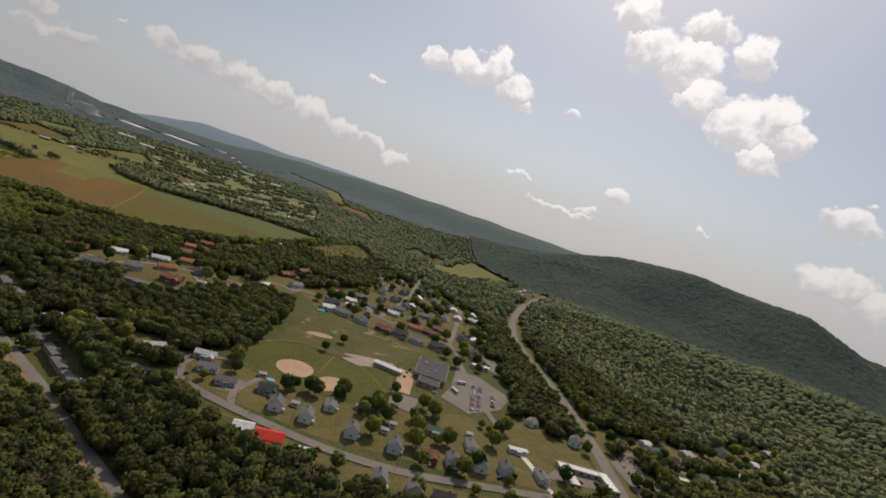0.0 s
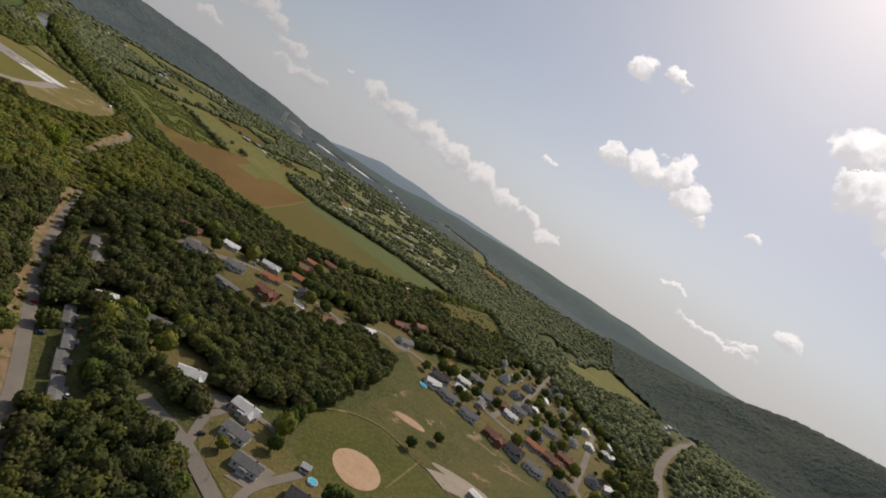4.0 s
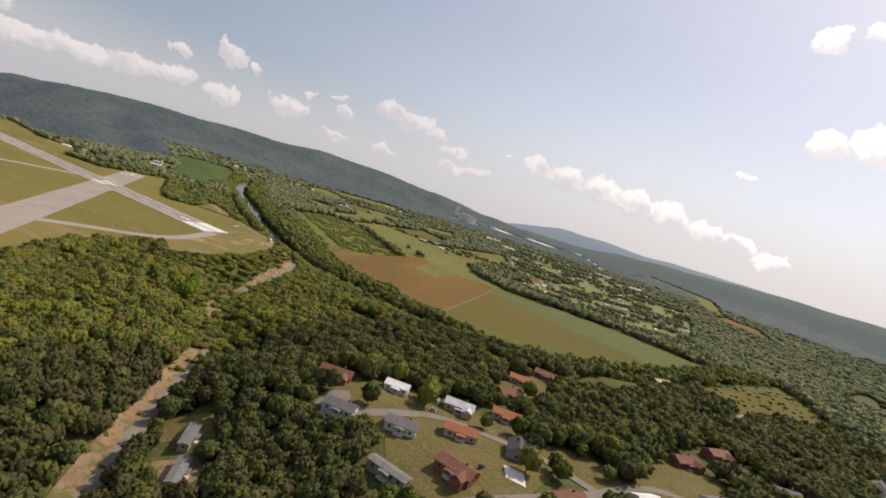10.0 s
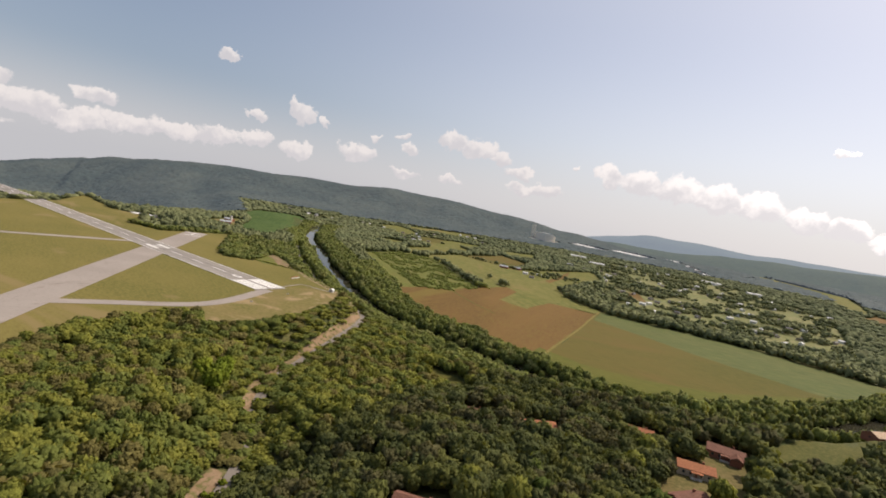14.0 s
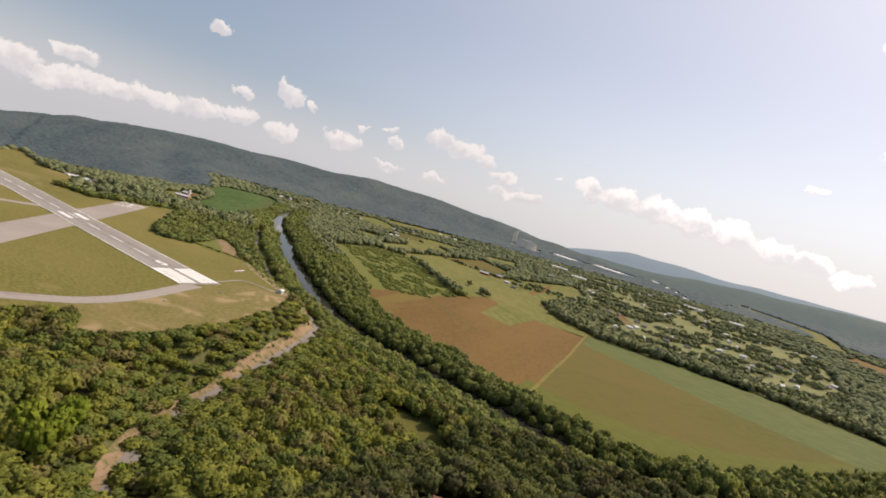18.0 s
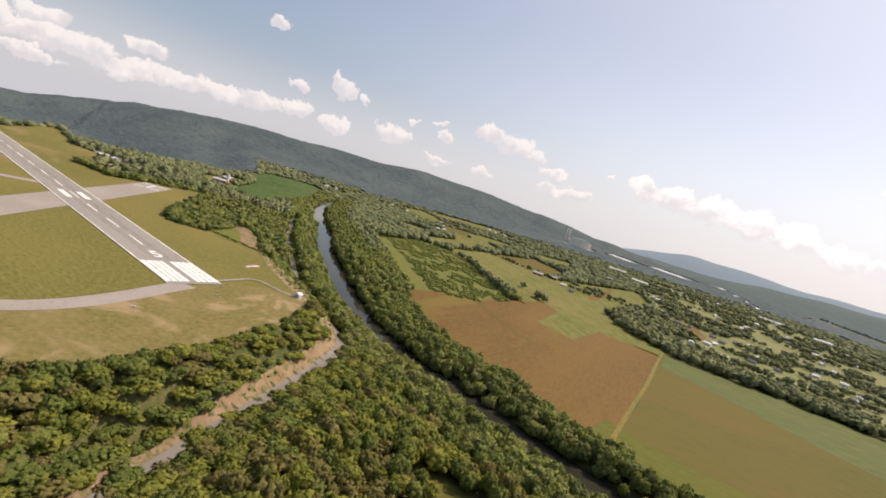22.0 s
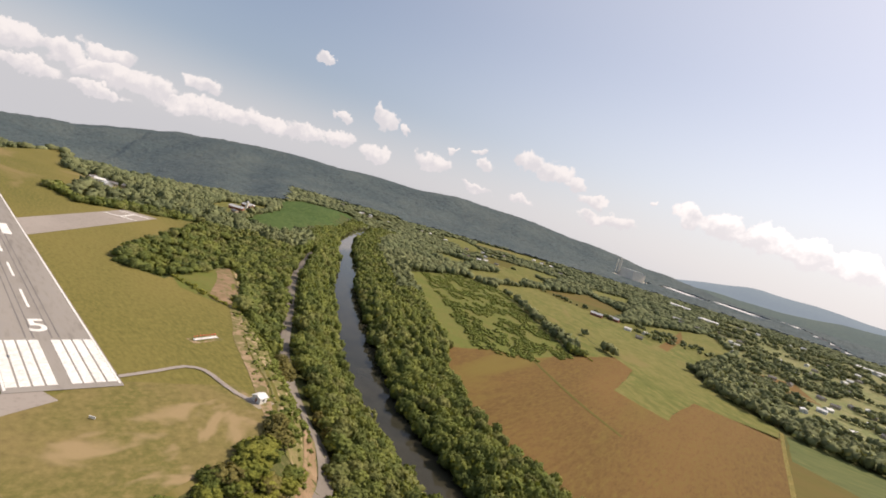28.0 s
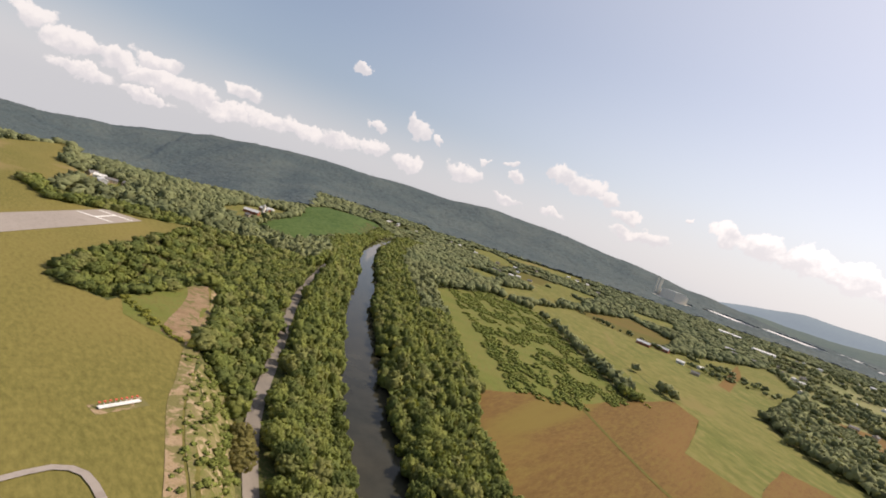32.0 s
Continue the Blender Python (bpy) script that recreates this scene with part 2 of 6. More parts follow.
material("brown_crop", [(0.146, 0.088, 0.031), (0.192, 0.112, 0.040), (0.140, 0.096, 0.029)], 0.007, 0.35, stain=((0.172, 0.130, 0.036), 0.008, 0.57), bump=0.25, bump_scale=0.9, stretch=(111, 0.3, 1.2))
material("green_crop", [(0.106, 0.114, 0.024), (0.128, 0.120, 0.029), (0.114, 0.116, 0.026)], 0.012, 0.2, stretch=(30.7, 0.42, 1.0), grit=0.16)
material("strip_green", [(0.096, 0.122, 0.042), (0.114, 0.128, 0.046), (0.122, 0.124, 0.044)], 0.01, 0.2, stretch=(30.7, 0.2, 1.0))
material("scrub_floor", [(0.135, 0.150, 0.036), (0.172, 0.158, 0.048), (0.105, 0.130, 0.032)], 0.03, 0.3, bump=0.4, bump_scale=0.5)
material("hay_track", [(0.205, 0.160, 0.045), (0.150, 0.132, 0.036), (0.24, 0.19, 0.075)], 0.05, 0.5)
material("bare_earth", [(0.235, 0.155, 0.090), (0.330, 0.230, 0.145), (0.19, 0.135, 0.075)], 0.10, 0.7, stain=((0.13, 0.13, 0.045), 0.16, 0.50), bump=0.5, bump_scale=0.5)
material("pale_earth", [(0.31, 0.22, 0.130), (0.40, 0.29, 0.185), (0.21, 0.155, 0.080)], 0.10, 0.6, stain=((0.14, 0.135, 0.045), 0.16, 0.42), bump=0.6, bump_scale=0.4)
material("weedy_earth", [(0.125, 0.130, 0.036), (0.24, 0.19, 0.095), (0.10, 0.115, 0.03)], 0.12, 0.7, stain=((0.40, 0.30, 0.19), 0.16, 0.53), bump=0.4, bump_scale=0.5)
material("infield_dirt", [(0.44, 0.29, 0.18), (0.50, 0.34, 0.22), (0.40, 0.27, 0.17)], 0.08, 0.6)
material("asphalt", [(0.200, 0.176, 0.148), (0.248, 0.216, 0.180), (0.165, 0.146, 0.124)], 0.05, 0.8, rough=0.85, stain=((0.085, 0.083, 0.08), 0.09, 0.62))
material("runway_concrete", [(0.270, 0.245, 0.215), (0.325, 0.295, 0.260), (0.24, 0.22, 0.20)], 0.02, 0.4, rough=0.85, stain=((0.18, 0.165, 0.15), 0.03, 0.60), stretch=(13.6, 0.2, 1.0))
material("old_concrete", [(0.310, 0.270, 0.235), (0.36, 0.315, 0.275), (0.26, 0.23, 0.20)], 0.02, 0.4, rough=0.85, stain=((0.24, 0.20, 0.17), 0.03, 0.58))
material("rubber_streak", [(0.16, 0.15, 0.14), (0.20, 0.185, 0.17)], 0.05, 0.5, rough=0.8)
material("white_marking", [(0.78, 0.76, 0.72), (0.70, 0.68, 0.63)], 0.08, 0.8, stain=((0.50, 0.46, 0.41), 0.25, 0.66))
material("pale_concrete", [(0.62, 0.58, 0.50), (0.70, 0.66, 0.58)], 0.1, 0.8)
material("gravel", [(0.33, 0.28, 0.22), (0.40, 0.34, 0.27), (0.27, 0.23, 0.18)], 0.08, 0.8)
LEAVES = {
    # sunny slopes below the airfield
    "leaf_wood": [(0.136, 0.155, 0.032), (0.246, 0.241, 0.050), (0.187, 0.196, 0.041)],
    "leaf_mid": [(0.103, 0.133, 0.035), (0.180, 0.199, 0.050), (0.140, 0.162, 0.041)],
    "leaf_olive": [(0.132, 0.122, 0.042), (0.211, 0.183, 0.062), (0.173, 0.153, 0.052)],
    # darker greens of the town hill
    "leaf_dark": [(0.064, 0.079, 0.031), (0.117, 0.128, 0.045), (0.089, 0.102, 0.037)],
    "leaf_hill": [(0.083, 0.098, 0.030), (0.150, 0.155, 0.045), (0.115, 0.125, 0.038)],
    "leaf_rust": [(0.078, 0.078, 0.035), (0.124, 0.114, 0.049), (0.100, 0.096, 0.042)],
    # river banks
    "leaf_bank": [(0.124, 0.156, 0.043), (0.225, 0.237, 0.067), (0.172, 0.196, 0.054)],
    "leaf_willow": [(0.138, 0.159, 0.053), (0.236, 0.237, 0.085), (0.186, 0.198, 0.067)],
    "leaf_alder": [(0.092, 0.120, 0.038), (0.161, 0.182, 0.055), (0.124, 0.147, 0.046)],
}
for nm, c in LEAVES.items():
    material(nm, c, 0.075, 1.3, rough=0.75, distort=0.0, islands=0.20, bump=1.0, bump_scale=1.1, spec=0.05, thin=0.26, grit=0.45)
# distant leaves lightened and blued: part of the air haze sits in this colour
material("leaf_far_haze", [(0.128, 0.150, 0.075), (0.194, 0.204, 0.098), (0.158, 0.172, 0.084)], 0.008, 0.08, rough=0.8, islands=0.26, spec=0.05, thin=0.18, grit=0.4)
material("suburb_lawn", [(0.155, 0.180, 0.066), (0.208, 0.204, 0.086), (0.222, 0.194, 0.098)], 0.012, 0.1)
# ridge leaves with air haze painted in: bluish base colour plus blue emission
material("leaf_distance_haze", [(0.050, 0.064, 0.055), (0.080, 0.092, 0.074), (0.038, 0.052, 0.047)], 0.003, 0.035, rough=0.8, spec=0.05, bump=12.0, bump_scale=0.05, grit=0.6, haze_glow=((0.38, 0.48, 0.60), 0.10))
# nearer mountain: weaker painted haze, in the emission only
material("leaf_ridge_haze", [(0.030, 0.044, 0.024), (0.060, 0.070, 0.036), (0.022, 0.034, 0.020)], 0.005, 0.06, rough=0.8, spec=0.05, bump=14.0, bump_scale=0.07, grit=0.6, haze_glow=((0.36, 0.46, 0.62), 0.045))
material("leaf_light", [(0.12, 0.16, 0.018), (0.16, 0.19, 0.022)], 0.1, 1.3, rough=0.75, islands=0.3, bump=0.9, bump_scale=1.1, spec=0.05, thin=0.18, grit=0.45)
material("leaf_yard", [(0.055, 0.080, 0.018), (0.080, 0.105, 0.024)], 0.05, 1.3, rough=0.75, islands=0.3, bump=0.9, bump_scale=1.1, spec=0.05, thin=0.18, grit=0.45)
material("leaf_scrub", [(0.125, 0.160, 0.040), (0.190, 0.205, 0.055), (0.155, 0.178, 0.045)], 0.03, 1.0, rough=0.8, islands=0.3, bump=0.6, bump_scale=1.2, spec=0.05, thin=0.18, grit=0.45)
material("leaf_moss", [(0.10, 0.14, 0.030), (0.16, 0.185, 0.045)], 0.05, 1.3, rough=0.75, islands=0.3, bump=0.9, bump_scale=1.1, spec=0.05, thin=0.18, grit=0.45)
material("bark", [(0.12, 0.09, 0.06), (0.17, 0.13, 0.09)], 0.5, 4.0, bump=0.05)
# blue air haze painted as emission, stronger on the farther hills
material("far_hills", [(0.030, 0.048, 0.022), (0.046, 0.062, 0.026)], 0.004, 0.05, bump=4.0, bump_scale=0.06, haze_glow=((0.42, 0.52, 0.66), 0.16))
material("farthest_hills", [(0.03, 0.045, 0.03), (0.04, 0.055, 0.035)], 0.004, 0.05, haze_glow=((0.46, 0.56, 0.70), 0.40))
for nm, c in {"roof_gray": (0.17, 0.165, 0.16), "roof_dark": (0.075, 0.07, 0.07), "roof_brown": (0.20, 0.095, 0.065), "roof_orange": (0.36, 0.145, 0.07), "roof_red": (0.55, 0.045, 0.03), "roof_white": (0.68, 0.67, 0.64), "roof_silver": (0.46, 0.46, 0.46), "roof_green": (0.10, 0.16, 0.11), "roof_tan": (0.50, 0.36, 0.24)}.items():
    material(nm, [c, tuple(v * 0.82 for v in c), tuple(min(v * 1.15, 0.8) for v in c)], 0.25, 1.5, rough=0.7, pieces=0.12)
for nm, c in {"siding_white": (0.68, 0.67, 0.63), "siding_tan": (0.48, 0.40, 0.30), "siding_gray": (0.38, 0.38, 0.38), "brick_red": (0.28, 0.115, 0.075), "block_tan": (0.42, 0.33, 0.25), "paint_red": (0.42, 0.06, 0.035)}.items():
    material(nm, [c, tuple(v * 0.88 for v in c)], 0.3, 2.0, rough=0.75, pieces=0.08)
material("window_glass", [(0.03, 0.035, 0.045), (0.05, 0.055, 0.065)], 0.3, 1.0, rough=0.12, spec=0.6)
material("door_paint", [(0.22, 0.10, 0.07), (0.28, 0.14, 0.10)], 0.3, 2.0, rough=0.5)
material("pool_water", [(0.05, 0.36, 0.52), (0.08, 0.45, 0.60)], 0.3, 1.0, rough=0.1, spec=0.6)
material("river_water", [(0.030, 0.030, 0.022), (0.044, 0.040, 0.027)], 0.01, 0.05, rough=0.04, spec=0.11, bump=0.006, bump_scale=0.5)
material("tyre", [(0.02, 0.02, 0.02), (0.03, 0.03, 0.03)], 1.0, 5.0)
material("steel", [(0.45, 0.45, 0.46), (0.55, 0.55, 0.56)], 0.5, 3.0, rough=0.4, metal=0.8)
material("red_light", [(0.55, 0.10, 0.06), (0.60, 0.14, 0.08)], 1.0, 5.0, rough=0.4)
for nm, c in {"car_white": (0.75, 0.75, 0.75), "car_silver": (0.42, 0.43, 0.45), "car_dark": (0.03, 0.035, 0.045), "car_red": (0.35, 0.03, 0.025), "car_blue": (0.05, 0.09, 0.22)}.items():
    material(nm, [c, tuple(v * 0.9 for v in c)], 1.0, 4.0, rough=0.25, spec=0.6)
from mathutils import geometry

# ---- plan: outlines in metres ----
AIRPORT = [(-465, 372), (-533, 400), (-572, 421), (-604, 466), (-618, 508), (-624, 531), (-590, 528), (-586, 552), (-594, 580), (-610, 612), (-634, 648), (-666, 691), (-697, 709), (-783, 714), (-840, 714), (-900, 728), (-940, 732), (-892, 684), (-880, 677), (-906, 645), (-962, 659), (-1010, 682), (-1060, 702), (-1141, 746), (-1127, 680), (-1115, 615), (-1178, 581), (-1240, 613), (-1300, 630), (-1385, 586), (-1490, 578), (-1612, 572), (-1520, 536), (-1425, 508), (-1330, 400), (-1200, 100), (-600, 150), (-500, 300)]
RIVER = [(-2100, 1500), (-1800, 1260), (-1530, 1098), (-1437, 1058), (-1250, 985), (-1095, 914), (-930, 853), (-828, 820), (-765, 803), (-680, 797), (-590, 806), (-510, 818), (-430, 832), (-370, 858), (-328, 920), (-298, 1000), (-270, 1080), (-245, 1180), (-222, 1300), (-180, 1420), (-100, 1520), (-30, 1610), (20, 1750), (50, 1900)]
PLAIN = [(-2000, 1300), (-1500, 1060), (-1095, 890), (-828, 800), (-680, 778), (-560, 770), (-430, 803), (-348, 832), (-300, 905), (-268, 1000), (-240, 1085), (-216, 1180), (-192, 1300), (-160, 1400), (-40, 1530), (200, 1580), (500, 1700), (600, 2500), (-300, 3900), (-2000, 3400), (-2700, 2000)]
VALLEY_ROAD = [(-1200, 900), (-1073, 840), (-1000, 810), (-900, 777), (-804, 745), (-730, 732), (-694, 730), (-666, 722), (-637, 695), (-597, 642), (-563, 596), (-530, 556), (-490, 530), (-437, 500), (-384, 452), (-316, 396), (-250, 350), (-200, 316), (-150, 278), (-90, 235)]
HIGHWAY = [(470, 1750), (430, 1560), (340, 1330), (262, 1100), (222, 960), (204, 829), (208, 720), (216, 640), (224, 543), (223, 441), (219, 376), (212, 300), (190, 180)]
STREETS = {
    "main": [(-170, 356), (-128, 345), (-85, 328), (-44, 320), (-4, 316), (34, 317), (67, 323), (113, 335), (150, 344), (222, 366)],
    "upper": [(-136, 645), (-131, 657), (-58, 672), (10, 665), (80, 652), (92, 590), (99, 534), (110, 480), (126, 420)],
    "side": [(80, 652), (96, 770), (113, 917)],
    "north": [(-20, 672), (-4, 760), (7, 842), (20, 980), (29, 1090)],
    "sub": [(-325, 508), (-303, 521), (-282, 568), (-253, 584), (-222, 598), (-190, 600)],
    "sub2": [(-225, 505), (-206, 545), (-190, 590), (-175, 632), (-155, 650), (-138, 640), (-128, 660)],
    "lane": [(-128, 345), (-140, 372), (-132, 395), (-110, 398)],
    "lane2": [(-85, 328), (-92, 350), (-84, 385)],
    "perimeter": [(-722, 645), (-730, 662), (-736, 674), (-733, 682), (-722, 687), (-711, 692), (-702, 699)],
    "east": [(240, 436), (262, 470), (300, 470), (350, 470), (420, 490), (480, 520)],
}
UPLAND = [(0, 400, -8), (60, 600, -8), (-60, 700, -6), (230, 600, -8), (300, 450, -8), (110, 900, -8), (-80, 330, -8), (-230, 550, 0), (-320, 540, 0), (-150, 650, 0), (-150, 780, 0), (-160, 1120, 5), (-250, 700, -4), (-350, 620, -6), (-480, 430, -5), (-400, 380, -7), (-560, 520, -6), (-300, 300, -4), (-1450, 850, -20), (-1300, 680, -8), (-2200, 600, -40), (-1750, 900, -30), (-2000, 800, -42), (-3500, 1000, -20), (0, 100, -15), (800, 500, -5), (-118, 378, -8), (-190, 392, -14), (-250, 950, -2), (-265, 860, -3), (-262, 780, -3), (-300, 700, -4), (-220, 1060, 0), (-376, 660, -2), (-345, 722, -3), (-398, 672, -4)]
LOWLAND = [(-300, 396, -28), (-437, 500, -28), (-563, 596, -24), (-662, 724, -20), (-802, 748, -20), (-1000, 812, -20), (-200, 316, -28), (-120, 255, -28), (-250, 372, -25), (-480, 690, -33), (-560, 760, -36), (-400, 700, -28), (-1300, 930, -22), (-1600, 1000, -22), (-1900, 1200, -24), (-330, 430, -26), (-500, 620, -28)]


def smooth(pts, step=8.0):
    """A rounded line through points."""
    p = [np.array(q, float) for q in pts]
    p = [2 * p[0] - p[1]] + p + [2 * p[-1] - p[-2]]
    out = []
    for a, b, c, d in zip(p, p[1:], p[2:], p[3:]):
        n = max(2, int(np.linalg.norm(c - b) / step))
        for i in range(n):
            u = i / n
            out.append(0.5 * (2 * b + (c - a) * u + (2 * a - 5 * b + 4 * c - d) * u * u + (3 * b - a - 3 * c + d) * u ** 3))
    out.append(p[-2])
    return np.array(out)


def inside(poly, x, y):
    poly = np.array(poly, float)
    x, y = np.asarray(x, float), np.asarray(y, float)
    r = np.zeros(x.shape, bool)
    for (ax, ay), (bx, by) in zip(poly, np.roll(poly, -1, 0)):
        with np.errstate(divide="ignore", invalid="ignore"):
            r ^= ((ay > y) != (by > y)) & (x < (bx - ax) * (y - ay) / (by - ay) + ax)
    return r


def line_distance(line, x, y, closed=False, values=None):
    """Distance to a line, and the value carried along it at the nearest place."""
    line = np.array(line, float)
    x, y = np.asarray(x, float), np.asarray(y, float)
    best, val = np.full(x.shape, 1e9), np.zeros(x.shape)
    n = len(line)
    for i in range(n if closed else n - 1):
        a, b = line[i], line[(i + 1) % n]
        d = b - a
        u = np.clip(((x - a[0]) * d[0] + (y - a[1]) * d[1]) / max(d @ d, 1e-9), 0, 1)
        q = np.hypot(x - a[0] - u * d[0], y - a[1] - u * d[1])
        if values is not None:
            val = np.where(q < best, values[i] + u * (values[(i + 1) % n] - values[i]), val)
        best = np.minimum(best, q)
    return (best, val) if values is not None else best


def step01(a):
    a = np.clip(a, 0, 1)
    return a * a * (3 - 2 * a)


# crests of the hills: place, height, and how wide they fall
# the long ridge across the valley: bearing (degrees left of +y), distance and height of its crest, from a place on the flight
CREST = [(104, 3900, -165), (100, 3900, -142), (97, 3900, -134), (94, 3900, -101), (92, 3900, -92), (90, 3900, -52), (88, 3900, -20), (86, 3900, 4), (84, 3850, 42), (82, 3800, 46), (80, 3750, 76), (77, 3700, 99), (74, 3700, 105), (70, 3650, 117), (66, 3600, 122), (62, 3600, 129), (58, 3600, 138), (54, 3550, 157), (51, 3550, 160), (48, 3550, 150), (45, 3550, 138), (42, 3600, 126), (39, 3650, 115), (36, 3700, 100), (33, 3750, 70)]
FROM = (-480.0, 610.0)
RIDGES = [
    ([(FROM[0] - math.sin(radians(a)) * d, FROM[1] + math.cos(radians(a)) * d) for a, d, _ in CREST], [z for _, _, z in CREST], 560),
    ([(470, 2900), (640, 2560), (900, 2300), (1150, 2040), (1450, 1790), (1620, 1690), (1900, 1500), (2600, 900)], [60, 105, 185, 225, 205, 120, 130, 150], 330),
    ([(420, 1300), (480, 1160), (700, 1080), (850, 1010), (960, 890), (1200, 500)], [0, 25, 36, 42, 40, 40], 250),
]


def height(x, y):
    x, y = np.asarray(x, float), np.asarray(y, float)
    num, den = np.zeros(x.shape), np.zeros(x.shape)
    for cx, cy, cz in UPLAND + LOWLAND:
        q = 1.0 / ((x - cx) ** 2 + (y - cy) ** 2 + 900.0) ** 1.5
        num, den = num + q * cz, den + q
    h = num / den
    d = line_distance(PLAIN, x, y, True)
    h = h + (-36 + 0.035 * np.clip(y - 1700, 0, 2500) - h) * np.where(inside(PLAIN, x, y), 1.0, step01(1 - d / 50))
    # the country falls away west of the airfield
    away = np.maximum(FROM[0] - x, 1.0)
    h = h - 125 * step01((-1560 - x) / 1250) * step01((0.21 - (y - FROM[1]) / away) / 0.18)
    h = h - 190 * step01((-4250 - x) / 500) * step01((0.21 - (y - FROM[1]) / away) / 0.18)
    h = h - 42 * step01((-1700 - x) / 600) * step01((0.31 - (y - FROM[1]) / away) / 0.08)
    for line, tops, wide in RIDGES:
        d, top = line_distance(line, x, y, values=tops)
        spurs = 0.10 * (np.sin(x * 0.0105 + y * 0.0042) + np.sin(y * 0.0130 - x * 0.0061) + 0.6 * np.sin(x * 0.021 + y * 0.017)) * np.minimum(d / wide, 1.0)
        h = h + np.maximum(top - h, 0) * np.exp(-(d / wide) ** 2) * (1 + spurs + 0.05 * np.sin(x * 0.0042 - y * 0.0037) + 0.03 * np.sin(x * 0.0091 + y * 0.0075))
    d = line_distance(VALLEY_ROAD, x, y, values=[-20] * 8 + [-20, -22, -24, -25, -26, -27, -28, -28, -28, -28, -28, -28][:len(VALLEY_ROAD) - 8])
    h = h + (d[1] - h) * step01(1.25 - d[0] / 24)
    d = line_distance(AIRPORT, x, y, True)
    h = h * np.where(inside(AIRPORT, x, y), 0.0, step01(d / 26))
    d = line_distance(RIVER, x, y)
    return h + (-41 - h) * step01((30 - d) / 10)


def ground_height(x, y):
    return float(height(np.array([x]), np.array([y]))[0])


def mesh_from(name, verts, faces, mat, flat=True):
    me = bpy.data.meshes.new(name)
    verts, faces = np.asarray(verts, np.float32), np.asarray(faces, np.int32)
    k = faces.shape[1]
    me.vertices.add(len(verts))
    me.vertices.foreach_set("co", verts.ravel())
    me.loops.add(faces.size)
    me.loops.foreach_set("vertex_index", faces.ravel())
    me.polygons.add(len(faces))
    me.polygons.foreach_set("loop_start", np.arange(0, faces.size, k, dtype=np.int32))
    me.polygons.foreach_set("loop_total", np.full(len(faces), k, dtype=np.int32))
    me.polygons.foreach_set("use_smooth", np.full(len(faces), not flat))
    me.update(calc_edges=True)
    me.materials.append(MATS[mat])
    return me


# ---- the ground ----
def spread(lo, hi, step, far_lo, far_hi):
    mid = list(np.arange(lo, hi + 0.1, step))
    out, s = [], step
    v = hi
    while v < far_hi:
        s *= 1.12
        v += s
        out.append(v)
    back, s, v = [], step, lo
    while v > far_lo:
        s *= 1.12
        v -= s
        back.append(v)
    return np.array(back[::-1] + mid + out)


gx, gy = spread(-1250, 350, 6.0, -9000, 9000), spread(230, 1000, 6.0, -7000, 12000)
GX, GY = np.meshgrid(gx, gy)
GZ = height(GX, GY)
GZ -= 16 * step01((np.hypot(GX + 300, GY - 600) - 2600) / 300)      # soil below the canopy of the far ridges
nx, ny = len(gx), len(gy)
idx = np.arange(nx * ny).reshape(ny, nx)
quads = np.stack([idx[:-1, :-1], idx[:-1, 1:], idx[1:, 1:], idx[1:, :-1]], -1).reshape(-1, 4)
ground = tagged(new("ground", mesh_from("ground", np.stack([GX, GY, GZ], -1).reshape(-1, 3), quads, "ground", flat=False)), "rolling valley ground of grass and woodland soil", "ground", kind="structure")


def drape(name, poly, mat, lift, step, label, category, kind="structure"):
    """A patch of land cover that lies on the ground."""
    p = np.array(poly, float)
    edge = []
    for a, b in zip(p, np.roll(p, -1, 0)):
        n = max(1, int(np.linalg.norm(b - a) / step))
        edge += [a + (b - a) * i / n for i in range(n)]
    edge = np.array(edge)
    rough = np.array([(noise.noise((q[0] * 0.03, q[1] * 0.03, 3.1)), noise.noise((q[0] * 0.03, q[1] * 0.03, 9.7))) for q in edge]) * min(3.0, step * 0.3)
    edge = edge + rough
    ax, ay = np.meshgrid(np.arange(p[:, 0].min(), p[:, 0].max(), step), np.arange(p[:, 1].min(), p[:, 1].max(), step))
    keep = inside(edge, ax.ravel(), ay.ravel()) & (line_distance(edge, ax.ravel(), ay.ravel(), True) > step * 0.4)
    pts = np.concatenate([edge, np.stack([ax.ravel()[keep], ay.ravel()[keep]], 1)])
    n = len(edge)
    out = geometry.delaunay_2d_cdt([Vector(q) for q in pts], [(i, (i + 1) % n) for i in range(n)], [], 1, 0.01)
    v = np.array([(q.x, q.y) for q in out[0]])
    z = height(v[:, 0], v[:, 1]) + lift
    tri = [f if len(f) == 3 else f[:3] for f in out[2]]
    tri = [(a, b, c) if (v[b][0] - v[a][0]) * (v[c][1] - v[a][1]) - (v[b][1] - v[a][1]) * (v[c][0] - v[a][0]) > 0 else (a, c, b) for a, b, c in tri]
    return tagged(new(name, mesh_from(name, np.column_stack([v, z]), tri, mat, flat=False)), label, category, kind=kind)


